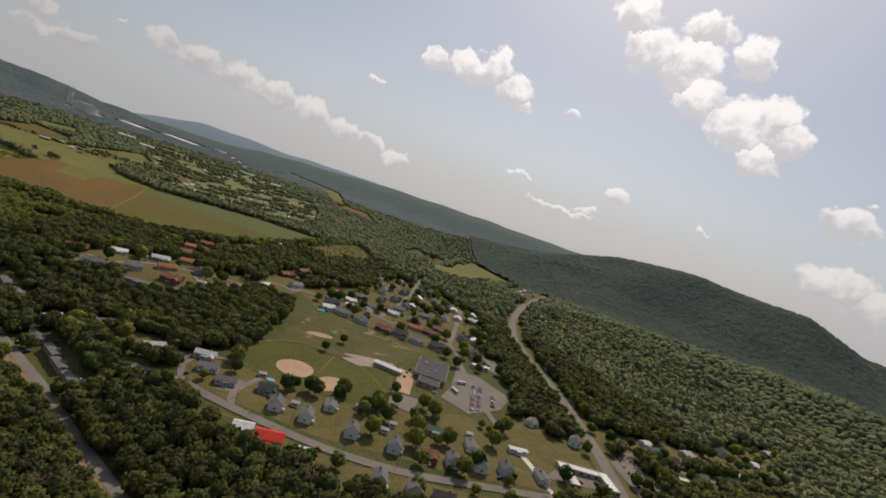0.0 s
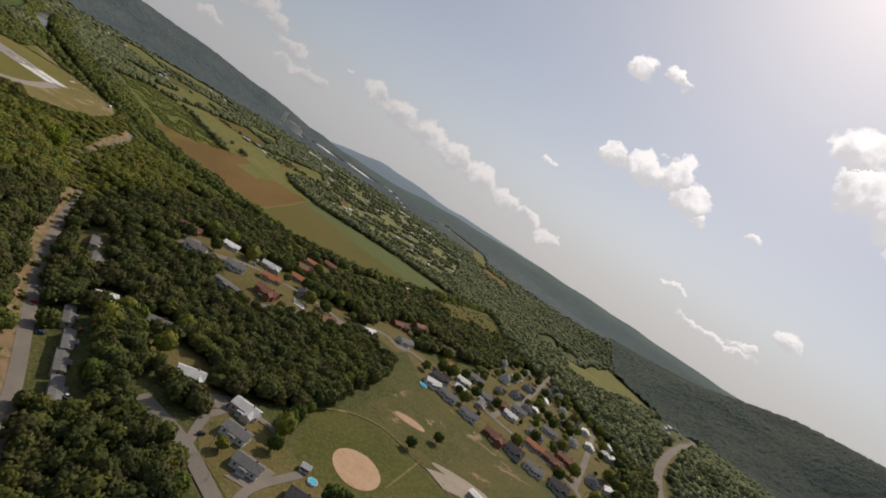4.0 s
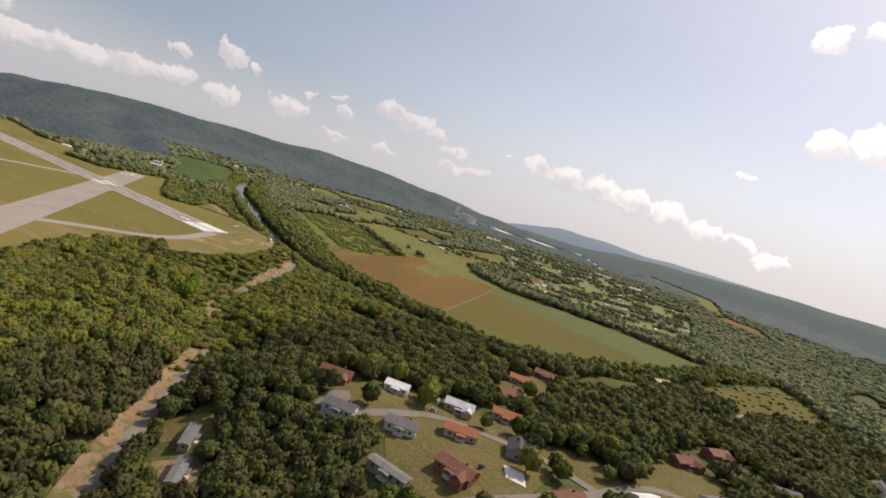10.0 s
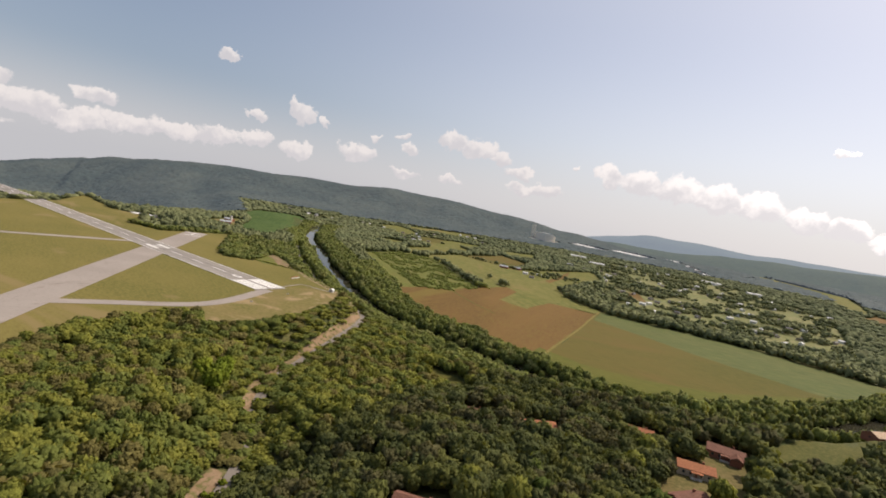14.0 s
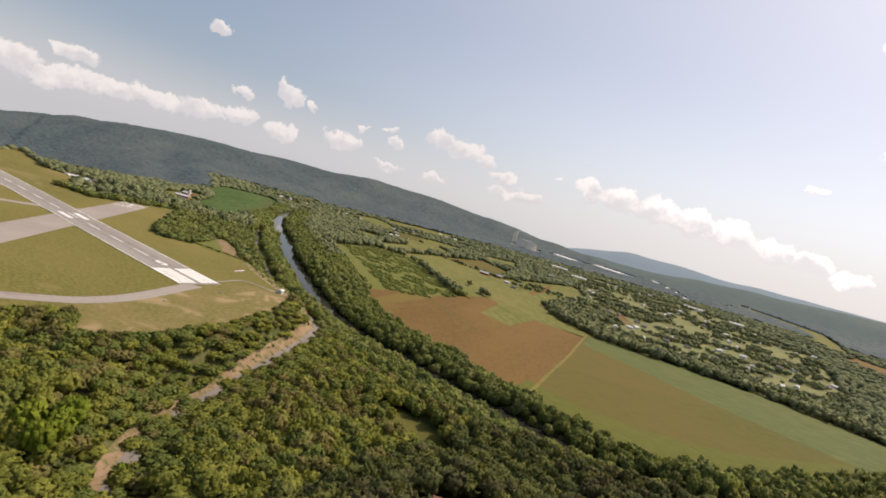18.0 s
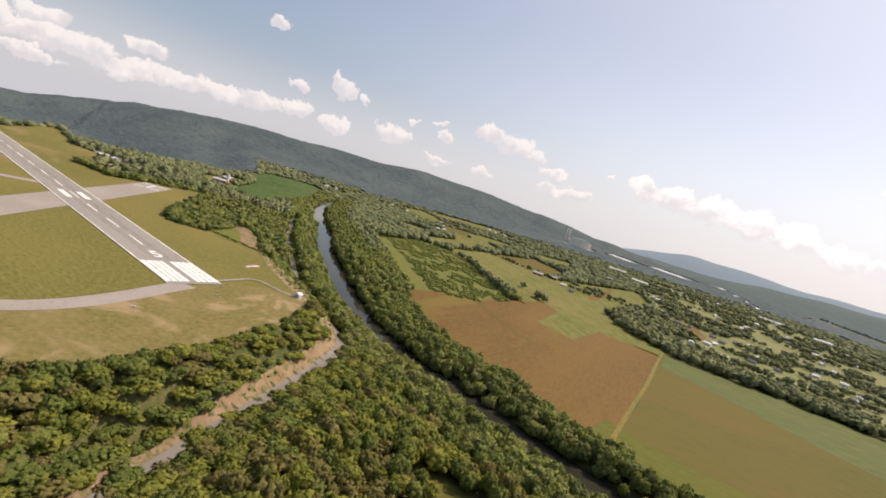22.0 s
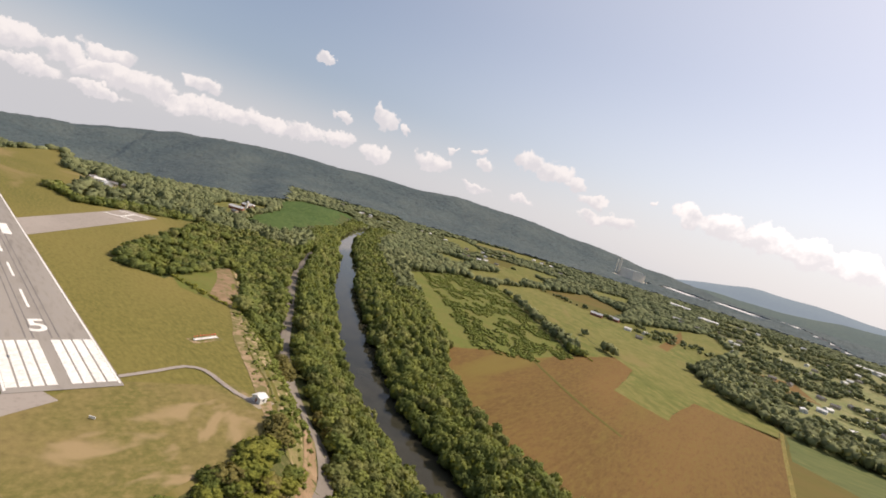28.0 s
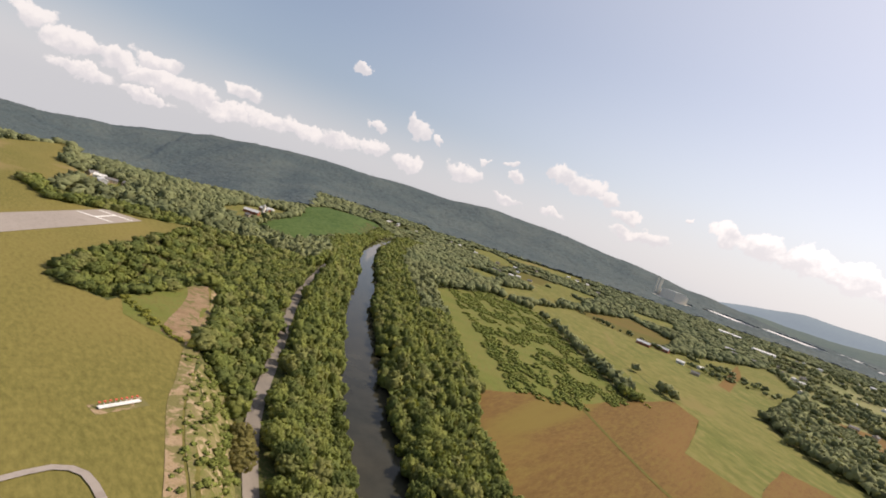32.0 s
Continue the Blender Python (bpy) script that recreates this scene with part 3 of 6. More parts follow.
def ribbon(name, line, width, mat, lift, label="", category="", step=7.0, parent=None, level=None):
    c = smooth(line, step)
    t = np.gradient(c, axis=0)
    t /= np.linalg.norm(t, axis=1, keepdims=True)
    nrm = np.stack([-t[:, 1], t[:, 0]], 1)
    rows = [c + nrm * width * u for u in (-0.5, -0.17, 0.17, 0.5)]
    v = np.concatenate(rows)
    z = height(v[:, 0], v[:, 1]) + lift if level is None else np.full(len(v), level)
    m = len(c)
    f = []
    for k in range(3):
        for i in range(m - 1):
            a = k * m + i
            f.append((a, a + 1, a + m + 1, a + m))
    ob = new(name, mesh_from(name, np.column_stack([v, z]), f, mat, flat=False))
    if parent:
        ob.parent = parent
    elif label:
        tagged(ob, label, category, kind="structure")
    return ob


COVER = []          # outlines without wood


def field(name, poly, mat, lift, step, label, category="field", bare=True):
    if bare:
        COVER.append(poly)
    return drape(name, poly, mat, lift, step, label, category)


field("airfield_grass", AIRPORT, "airfield_grass", 0.12, 18, "mown yellow-green airfield grass with dry patches")
drape("dry_grass_patch", [(-718, 641), (-703, 622), (-687, 600), (-668, 574), (-655, 545), (-652, 531), (-626, 533), (-592, 533), (-590, 556), (-598, 582), (-614, 612), (-638, 648), (-668, 688), (-696, 703), (-718, 692)], "dry_grass", 0.2, 9, "dry tan grass before the runway threshold", "grass")
BROWN = [(-898, 955), (-902, 1022), (-886, 1066), (-904, 1145), (-920, 1275), (-874, 1256), (-808, 1123), (-744, 1124), (-766, 1190), (-780, 1248), (-743, 1263), (-700, 1290), (-669, 1211), (-627, 1110), (-576, 977), (-535, 868), (-600, 866), (-650, 876), (-700, 870), (-768, 873), (-815, 896), (-866, 924)]
OLIVE = [(-706, 1315), (-665, 1211), (-623, 1110), (-572, 977), (-530, 868), (-500, 864), (-450, 880), (-405, 906), (-370, 962), (-342, 1032), (-312, 1110), (-288, 1190), (-268, 1300), (-255, 1420), (-469, 1410)]
BRIGHT = [(-920, 1275), (-874, 1256), (-808, 1123), (-744, 1124), (-766, 1190), (-780, 1248), (-743, 1263), (-700, 1278), (-716, 1332), (-829, 1374), (-893, 1442), (-1002, 1846), (-1155, 2025), (-1170, 1640), (-1080, 1350)]
LONG = [(-1263, 1358), (-891, 1186), (-905, 1262), (-1080, 1350), (-1172, 1640), (-1408, 1592), (-1335, 1380)]
field("crop_field", BROWN, "brown_crop", 0.15, 22, "rusty brown ripe crop field on the river plain")
field("crop_field", OLIVE, "olive_field", 0.15, 22, "olive green crop field beside the farm track")
field("crop_field", BRIGHT, "meadow_green", 0.15, 25, "bright green hay meadow below the farmhouses")
field("crop_field", LONG, "meadow_green", 0.14, 25, "long light green hay field beside the scrub")
drape("crop_strip", [(-706, 1318), (-664, 1218), (-577, 1216), (-477, 1204), (-380, 1200), (-290, 1205), (-268, 1300), (-258, 1415), (-469, 1408)], "strip_green", 0.25, 20, "blue-green strip of young crop along the trees", "field")
drape("crop_strip", [(-552, 868), (-500, 866), (-450, 882), (-406, 908), (-371, 964), (-343, 1034), (-313, 1112), (-290, 1192), (-320, 1190), (-352, 1110), (-395, 1020), (-450, 960), (-510, 930), (-570, 930)], "green_crop", 0.25, 15, "green strip of crop beside the river trees", "field")
ribbon("field_seam", [(-885, 1066), (-840, 1048), (-778, 1026), (-720, 1012)], 4.0, "olive_field", 0.3, "yellow weedy seam between two brown crop fields", "field edge", 12)
drape("tan_field", [(-1012, 1545), (-1158, 1885), (-1085, 1765), (-984, 1532)], "brown_crop", 0.3, 20, "small tan field below the farmhouses", "field")
drape("tan_field", [(-840, 1640), (-905, 1745), (-860, 1790), (-780, 1680)], "brown_crop", 0.3, 20, "small tan field among the suburb trees", "field")
field("scrub_land", [(-1290, 1115), (-1040, 1012), (-940, 966), (-895, 945), (-868, 1066), (-892, 1160), (-1140, 1290), (-1285, 1365), (-1370, 1310)], "scrub_floor", 0.12, 20, "rough green scrub land between hay strips", "scrub")
field("crop_field", [(-1408, 1592), (-1443, 1858), (-1267, 1808), (-1165, 1610)], "olive_field", 0.15, 25, "olive pasture beyond the hay field")
field("crop_field", [(-1480, 1400), (-1345, 1330), (-1400, 1560), (-1560, 1640)], "meadow_green", 0.15, 25, "small green pasture at the wood edge")
field("soy_field", [(-1288, 862), (-1335, 818), (-1450, 868), (-1700, 985), (-1985, 1077), (-2165, 1195), (-2150, 1300), (-2071, 1360), (-1720, 1162), (-1405, 965)], "soy_green", 0.4, 30, "deep green soybean field by the river bend")
field("farmyard", [(-1338, 812), (-1450, 862), (-1600, 932), (-1730, 985), (-1765, 945), (-1640, 862), (-1490, 800), (-1390, 782)], "meadow_green", 0.5, 20, "grassy farmyard on a low knoll", "yard")
field("meadow", [(-216, 965), (-205, 1120), (-182, 1285), (-130, 1240), (-80, 1090), (-100, 1030), (-160, 968)], "olive_field", 0.4, 15, "overgrown olive hillside meadow", "meadow")
PASTURE = [(60, 1270), (40, 1480), (70, 1560), (110, 1700), (160, 1900), (230, 2080), (400, 1830), (304, 1560), (190, 1400), (120, 1270)]
field("meadow", PASTURE, "meadow_green", 0.4, 30, "far green pasture beside the highway", "meadow")
FAR_GREEN = [(-1500, 3900), (-1450, 4000), (-620, 3350), (-440, 2700), (-520, 2720), (-700, 3200)]
FAR_TAN = [(-458, 2507), (-246, 2400), (-300, 2640), (-440, 2690)]
field("far_field", FAR_GREEN, "meadow_green", 1.0, 60, "narrow far green field below the hills")
field("far_field", FAR_TAN, "brown_crop", 1.0, 40, "small far tan field")
for poly, mat in (([(-1700, 1480), (-1560, 1340), (-1500, 1380), (-1600, 1560)], "meadow_green"), ([(-1900, 1800), (-1700, 1640), (-1650, 1720), (-1800, 1900)], "olive_field"), ([(-1560, 2000), (-1450, 1900), (-1380, 1960), (-1480, 2120)], "meadow_green"), ([(-2300, 2100), (-2150, 1950), (-2080, 2020), (-2200, 2200)], "meadow_green"), ([(-1861, 772), (-1943, 850), (-2040, 935), (-2010, 890), (-1920, 790)], "olive_field")):
    field("far_field", poly, mat, 0.8, 35, "small far pasture among the woods")
for k in range(34):
    a = random.Random(k * 7 + 3)
    px, py = (a.uniform(-2900, -1550), a.uniform(1620, 2900)) if k < 22 else (a.uniform(-1500, -200), a.uniform(2650, 3500))
    turn, pl, pw = radians(a.uniform(110, 160)), a.uniform(80, 190), a.uniform(45, 95)
    ca, sa = math.cos(turn), math.sin(turn)
    if line_distance(RIVER, np.array([px]), np.array([py]))[0] > 130 and ground_height(px, py) < -12 and (px > -2150 or py < 1500):
        field("far_field", [(px + u * pl * ca - v * pw * sa, py + u * pl * sa + v * pw * ca) for u, v in ((-1, -0.8), (0.2, -1), (1, -0.6), (0.9, 0.9), (-0.1, 1), (-1, 0.7))], "meadow_green" if k % 3 else "olive_field", 0.9, 35, "small far pasture among the woods")
field("yard_lawn", [(-1425, 605), (-1290, 622), (-1285, 662), (-1350, 668), (-1420, 645)], "meadow_green", 0.3, 14, "grass round white houses at the airfield edge", "lawn")
SUBURB = [(-1150, 2030), (-1000, 1850), (-880, 1450), (-700, 1350), (-470, 1425), (-330, 1600), (-500, 2300), (-900, 2600), (-1400, 2500)]
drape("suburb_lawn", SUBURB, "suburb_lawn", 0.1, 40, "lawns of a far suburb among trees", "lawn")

# clearings in the near woods
field("yard_lawn", [(-150, 375), (-120, 345), (-85, 335), (-40, 328), (60, 333), (150, 352), (205, 376), (205, 440), (150, 470), (118, 425), (90, 440), (14, 398), (-20, 385), (-96, 393), (-130, 402), (-160, 392)], "lawn", 0.15, 12, "patchy green back yards along the street", "lawn")
field("yard_lawn", [(-110, 318), (-70, 300), (0, 280), (40, 290), (120, 320), (150, 330), (60, 315), (0, 309), (-44, 313), (-85, 321)], "lawn", 0.15, 12, "front lawns across the street", "lawn")
FIELD_OUT = [(-118, 441), (-106, 474), (-78, 488), (-47, 478), (-20, 470), (12, 494), (16, 440), (13, 400), (-15, 387), (-60, 388), (-96, 393)]
field("ball_field", FIELD_OUT, "outfield", 0.18, 10, "green baseball outfield grass beside the school", "sports field")
field("practice_field", [(-104, 476), (-97, 550), (-88, 602), (-30, 608), (48, 598), (40, 572), (16, 512), (-40, 486), (-78, 492)], "worn_lawn", 0.16, 12, "worn grassy practice field", "sports field")
field("yard_lawn", [(-95, 612), (-60, 615), (40, 605), (70, 640), (120, 640), (150, 760), (140, 900), (60, 1010), (-30, 1000), (-60, 820), (-70, 700), (-110, 690), (-140, 660)], "lawn", 0.15, 15, "small lawns between rows of houses", "lawn")
field("yard_lawn", [(-335, 545), (-325, 505), (-300, 505), (-278, 520), (-245, 490), (-225, 505), (-205, 545), (-208, 585), (-250, 618), (-290, 600), (-315, 575)], "lawn", 0.2, 10, "lawns of a hilltop housing group", "lawn")
field("meadow", [(-178, 628), (-182, 690), (-178, 728), (-138, 716), (-126, 660), (-132, 622)], "lawn", 0.3, 8, "open grassy lot in the housing group", "meadow")
field("yard_lawn", [(-215, 395), (-200, 378), (-165, 380), (-160, 400), (-185, 415)], "lawn", 0.25, 8, "sunny lawn in a woodland clearing", "lawn")
field("clearing", [(-330, 425), (-300, 410), (-285, 425), (-310, 450)], "bare_earth", 0.25, 8, "rough brown clearing beside the valley road", "clearing")
field("clearing", [(-540, 706), (-530, 698), (-504, 688), (-470, 694), (-456, 706), (-490, 718), (-520, 718)], "olive_field", 0.3, 8, "narrow olive clearing in the river woods", "clearing")
field("yard_lawn", [(235, 470), (300, 480), (360, 500), (430, 500), (530, 610), (500, 640), (400, 560), (300, 520), (240, 520)], "lawn", 0.2, 15, "lawns of a hillside hamlet", "lawn")
field("yard_lawn", [(-228, 600), (-182, 602), (-180, 628), (-212, 640), (-232, 625)], "lawn", 0.3, 8, "back lawns of the hilltop houses", "lawn")
field("hill_clearing", [(-290, 780), (-278, 760), (-252, 790), (-240, 850), (-236, 905), (-262, 915), (-282, 840)], "outfield", 0.4, 10, "sunny lawn with a drive above the river", "lawn")
field("hill_clearing", [(-262, 925), (-236, 905), (-222, 940), (-222, 990), (-250, 985)], "outfield", 0.4, 8, "lawn round the tan-roofed hilltop house", "lawn")
field("yard_lawn", [(-318, 735), (-306, 725), (-308, 690), (-300, 648), (-272, 645), (-270, 690), (-280, 735), (-290, 770), (-312, 768)], "lawn", 0.3, 8, "lawn between two brown-roofed houses in the wood", "lawn")
field("yard_lawn", [(-398, 650), (-372, 638), (-358, 660), (-366, 684), (-392, 680)], "lawn", 0.3, 6, "small clearing round a red-roofed shed", "lawn")
field("yard_lawn", [(-345, 428), (-330, 455), (-350, 462), (-362, 446)], "lawn", 0.3, 6, "grass round the mobile homes by the valley road", "lawn")
field("field_path", [(-205, 830), (-196, 830), (-160, 900), (-150, 985), (-160, 985), (-170, 905)], "gravel", 0.3, 8, "dirt lane through the wood", "track")

# earth and stone beside the valley road
def beside(line, near, far):
    """A band beside a line, from near to far metres off its left."""
    c = smooth(line, 8.0)
    t = np.gradient(c, axis=0)
    t /= np.linalg.norm(t, axis=1, keepdims=True)
    nrm = np.stack([-t[:, 1], t[:, 0]], 1)
    return [tuple(q) for q in c + nrm * near] + [tuple(q) for q in (c + nrm * far)[::-1]]


for stretch in (VALLEY_ROAD[6:13], VALLEY_ROAD[13:]):
    field("cut_bank", beside(stretch, -3.2, -10.5 if stretch[0][0] < -600 else -12.0), "bare_earth", 0.7, 4, "raw orange earth cut beside the valley road", "earth bank")
COVER.append([(-700, 1335), (-680, 1262), (-642, 1186), (-590, 1050), (-530, 866), (-565, 866), (-620, 1050), (-670, 1186), (-710, 1262), (-740, 1330)])
field("erosion_bank", [(-940, 732), (-900, 728), (-866, 722), (-838, 712), (-782, 704), (-744, 702), (-690, 699), (-684, 702), (-716, 707), (-744, 707), (-782, 710), (-836, 719), (-866, 726), (-898, 732), (-936, 737)], "pale_earth", 0.25, 5, "eroded pale earth bank with weeds", "earth bank")
field("weedy_bank", [(-818, 719), (-797, 712), (-744, 708), (-716, 708), (-672, 704), (-668, 713), (-690, 724), (-730, 725), (-790, 735), (-816, 730)], "weedy_earth", 0.3, 5, "weedy slope with pale bare soil", "earth bank")
drape("dirt_corner", [(-938, 730), (-890, 683), (-862, 685), (-836, 707), (-860, 718), (-900, 727)], "scrub_floor", 0.22, 7, "weedy fenced corner of the airfield", "earth")
drape("dirt_corner", [(-938, 730), (-928, 717), (-912, 716), (-892, 712), (-868, 706), (-846, 702), (-836, 708), (-845, 722), (-900, 727)], "bare_earth", 0.3, 6, "bare orange soil at the airfield corner", "earth")

# ---- water ----
for part_name, line, width in (("river", RIVER, 42),):
    ribbon(part_name, line, width, "river_water", 0, "slow dark green-brown river between wooded banks", "river", 12, level=-38.6)
    bpy.data.objects[part_name].name = "water"

# ---- roads ----
for line, width, mat, label in (
        (VALLEY_ROAD, 7.0, "asphalt", "grey two-lane valley road along the river"),
        (HIGHWAY, 13.0, "asphalt", "wide grey highway through the valley town")):
    if width > 10:
        ribbon("verge", line, 24, "lawn", 0.25, "mown grass verge along the highway", "grass")
    ribbon("road", line, width, mat, 0.45 if width > 10 else 0.85, label, "road")
WIDTHS = {"main": 8.0, "upper": 7.0, "side": 7.0, "north": 7.0, "sub": 7.0, "sub2": 6.5, "lane": 5.0, "lane2": 5.0, "perimeter": 2.4, "east": 6.0}
for nm, line in STREETS.items():
    ribbon("road", line, WIDTHS[nm], "asphalt" if nm != "perimeter" else "old_concrete", 0.5, "narrow grey asphalt street between lawns" if nm != "perimeter" else "thin asphalt service lane on the airfield", "road")
ribbon("farm_track", [(-712, 1322), (-667, 1211), (-625, 1110), (-574, 977), (-536, 880)], 4.0, "hay_track", 0.3, "straw-coloured grass track across the fields", "track", 20)

# ---- the airfield ----
AXIS = np.array([-0.972, -0.235])
AXIS /= np.linalg.norm(AXIS)
SIDE = np.array([-AXIS[1], AXIS[0]])
THR = np.array([-713.0, 631.5])


def strip(name, origin, along, across, a0, a1, c0, c1, mat, level, parent=None, label="", category="", kind=""):
    """A flat painted or paved strip given along and across a line, with a small thickness."""
    o = np.array(origin, float)
    q = [o + along * a + across * c for a, c in ((a0, c0), (a1, c0), (a1, c1), (a0, c1))]
    v = [(*p, level) for p in q] + [(*p, level - 0.1) for p in q]
    f = [(0, 1, 2, 3), (0, 4, 5, 1), (1, 5, 6, 2), (2, 6, 7, 3), (3, 7, 4, 0)]
    me = mesh_from(name, v, f, mat)
    bm = bmesh.new()
    bm.from_mesh(me)
    bmesh.ops.recalc_face_normals(bm, faces=bm.faces)
    if bm.faces and max(bm.faces, key=lambda s: s.calc_center_median().z).normal.z < 0:
        bmesh.ops.reverse_faces(bm, faces=bm.faces)
    bm.to_mesh(me)
    bm.free()
    ob = new(name, me)
    if parent:
        ob.parent = parent
    if label:
        tagged(ob, label, category, kind=kind)
    return ob


HALF = 18.5
runway = strip("runway", THR, AXIS, SIDE, -2, 1500, -HALF, HALF, "runway_concrete", 0.50, label="main runway of weathered grey asphalt with white markings", category="runway", kind="structure")
cross_dir = np.array([0.878, -0.479])
cross_dir /= np.linalg.norm(cross_dir)
cross_side = np.array([-cross_dir[1], cross_dir[0]])
cross = strip("runway", (-1118, 672), cross_dir, cross_side, 0, 640, -17, 17, "old_concrete", 0.40, label="worn pale crossing runway of old concrete", category="runway", kind="structure")
for k in range(4):
    for s in (-1, 1):
        c = s * (2.2 + k * 3.9)
        strip("threshold_bar", THR, AXIS, SIDE, 2, 44, min(c, c + s * 3.2), max(c, c + s * 3.2), "white_marking", 0.56, runway)
for s in (-1, 1):
    strip("edge_line", THR, AXIS, SIDE, 0, 1490, s * (HALF - 0.9) - 0.4, s * (HALF - 0.9) + 0.4, "white_marking", 0.56, runway)
for k in range(22):
    strip("centre_dash", THR, AXIS, SIDE, 84 + k * 48, 84 + k * 48 + 26, -0.55, 0.55, "white_marking", 0.56, runway)
for a, s in ((226, -1), (226, 1)):
    w0, w1 = 5.0, 10.0
    strip("aiming_bar", THR, AXIS, SIDE, a, a + 30, min(s * w0, s * w1), max(s * w0, s * w1), "white_marking", 0.56, runway)
for c in (-6.0, -3.4, 3.0, 5.6):
    strip("rubber_mark", THR, AXIS, SIDE, 46, 520, c, c + 0.5, "rubber_streak", 0.535, runway)
# the number 5
digit = bpy.data.curves.new("runway_number", "FONT")
digit.body, digit.size, digit.align_x, digit.align_y = "5", 21, "CENTER", "CENTER"
digit.extrude, digit.offset = 0.03, 0.35
digit.materials.append(MATS["white_marking"])
number = new("runway_number", digit)
nplace = THR + AXIS * 60
number.matrix_world = Matrix.Translation((*nplace, 0.57)) @ Matrix.Rotation(math.atan2(AXIS[1], AXIS[0]) - math.pi / 2, 4, "Z") @ Matrix.Diagonal((0.75, 1.0, 1.0, 1.0))
number.parent = runway
for a in (12, 40):
    strip("painted_bar", (-1118, 672), cross_dir, cross_side, a, a + 2, -15, 15, "white_marking", 0.46, cross)
strip("painted_bar", (-1118, 672), cross_dir, cross_side, 12, 40, -1, 1, "white_marking", 0.465, cross)
ribbon("taxiway", [(-708, 626), (-694, 608), (-679, 590), (-661, 563), (-653, 538), (-655, 510), (-660, 480), (-664, 450), (-670, 420), (-690, 392)], 13, "old_concrete", 0.3, "curving pale concrete taxiway round the grass", "taxiway")
strip("taxiway", (-980, 566), np.array([0.0, -1.0]), np.array([1.0, 0.0]), 0, 160, -6, 6, "old_concrete", 0.30, label="short taxiway joining the runways", category="taxiway", kind="structure")

# ---- woods ----
def ico(level):
    bm = bmesh.new()
    bmesh.ops.create_icosphere(bm, subdivisions=level, radius=1.0)
    v = np.array([q.co[:] for q in bm.verts])
    f = np.array([[q.index for q in s.verts] for s in bm.faces])
    bm.free()
    return v, f


rng = np.random.default_rng(7)
ICO0, ICO1 = ico(1), ico(2)


def crown_form(kind):
    """One unit crown: width 1 each way, from height 0 to 1."""
    vs, fs, n = [], [], 0

    def add(v, f):
        nonlocal n
        vs.append(v)
        fs.append(f + n)
        n += len(v)

    def lump(form, c, r, j):
        v = form[0] * (1 + rng.normal(0, j, (len(form[0]), 1))) + rng.normal(0, j * 0.4, form[0].shape)
        add(v * np.array(r) + np.array(c), form[1])

    def clump(c, out, r, j, sides):
        """A small leafy boss: a low cone of uneven outline standing on the crown."""
        side = np.cross(out, (0.3, 0.5, 0.81))
        side /= np.linalg.norm(side)
        up = np.cross(out, side)
        ring = [c + r * rng.uniform(0.7, 1.35) * (side * math.cos(k * 6.2832 / sides) + up * math.sin(k * 6.2832 / sides)) - out * r * rng.uniform(0.1, 0.7) for k in range(sides)]
        tip = c + out * r * rng.uniform(0.35, 0.95) + rng.normal(0, j, 3)
        add(np.array(ring + [tip]), np.array([[k, (k + 1) % sides, sides] for k in range(sides)]))

    def leafy(count, r, sides, lobes, core):
        lump(core, (0, 0, 0.53), (0.40, 0.40, 0.36), 0.10)
        heads = [(math.cos(k * 2.4 + rng.uniform(-0.5, 0.5)), math.sin(k * 2.4 + rng.uniform(-0.5, 0.5)), rng.uniform(0.05, 0.9)) for k in range(lobes)]
        heads = [np.array(q) / np.linalg.norm(q) for q in heads]
        for i in range(count):
            z = 1 - 1.42 * (i + 0.5) / count
            a = i * 2.39996 + rng.uniform(-0.35, 0.35)
            d = np.array((math.cos(a) * math.sqrt(1 - z * z), math.sin(a) * math.sqrt(1 - z * z), z))
            swell = 0.80 + 0.26 * max(max(0.0, d @ q) ** 6 for q in heads) + rng.uniform(-0.05, 0.07)
            out = d + rng.normal(0, 0.35, 3)
            clump(np.array((0, 0, 0.53)) + d * np.array((0.47, 0.47, 0.43)) * swell, out / np.linalg.norm(out), r * rng.uniform(0.75, 1.3), r * 0.3, sides)

    if kind == "near":
        leafy(54, 0.105, 4, 7, ICO0)
    elif kind == "mid":
        leafy(17, 0.17, 4, 5, ICO0)
    elif kind == "far":
        leafy(9, 0.25, 4, 4, ICO0)
    else:
        lump(ICO0, (0, 0, 0.5), (0.55, 0.55, 0.5), 0.18)
    return np.concatenate(vs), np.concatenate(fs)


FORMS = {k: [crown_form(k) for _ in range(n)] for k, n in (("near", 9), ("mid", 8), ("far", 6), ("speck", 6))}


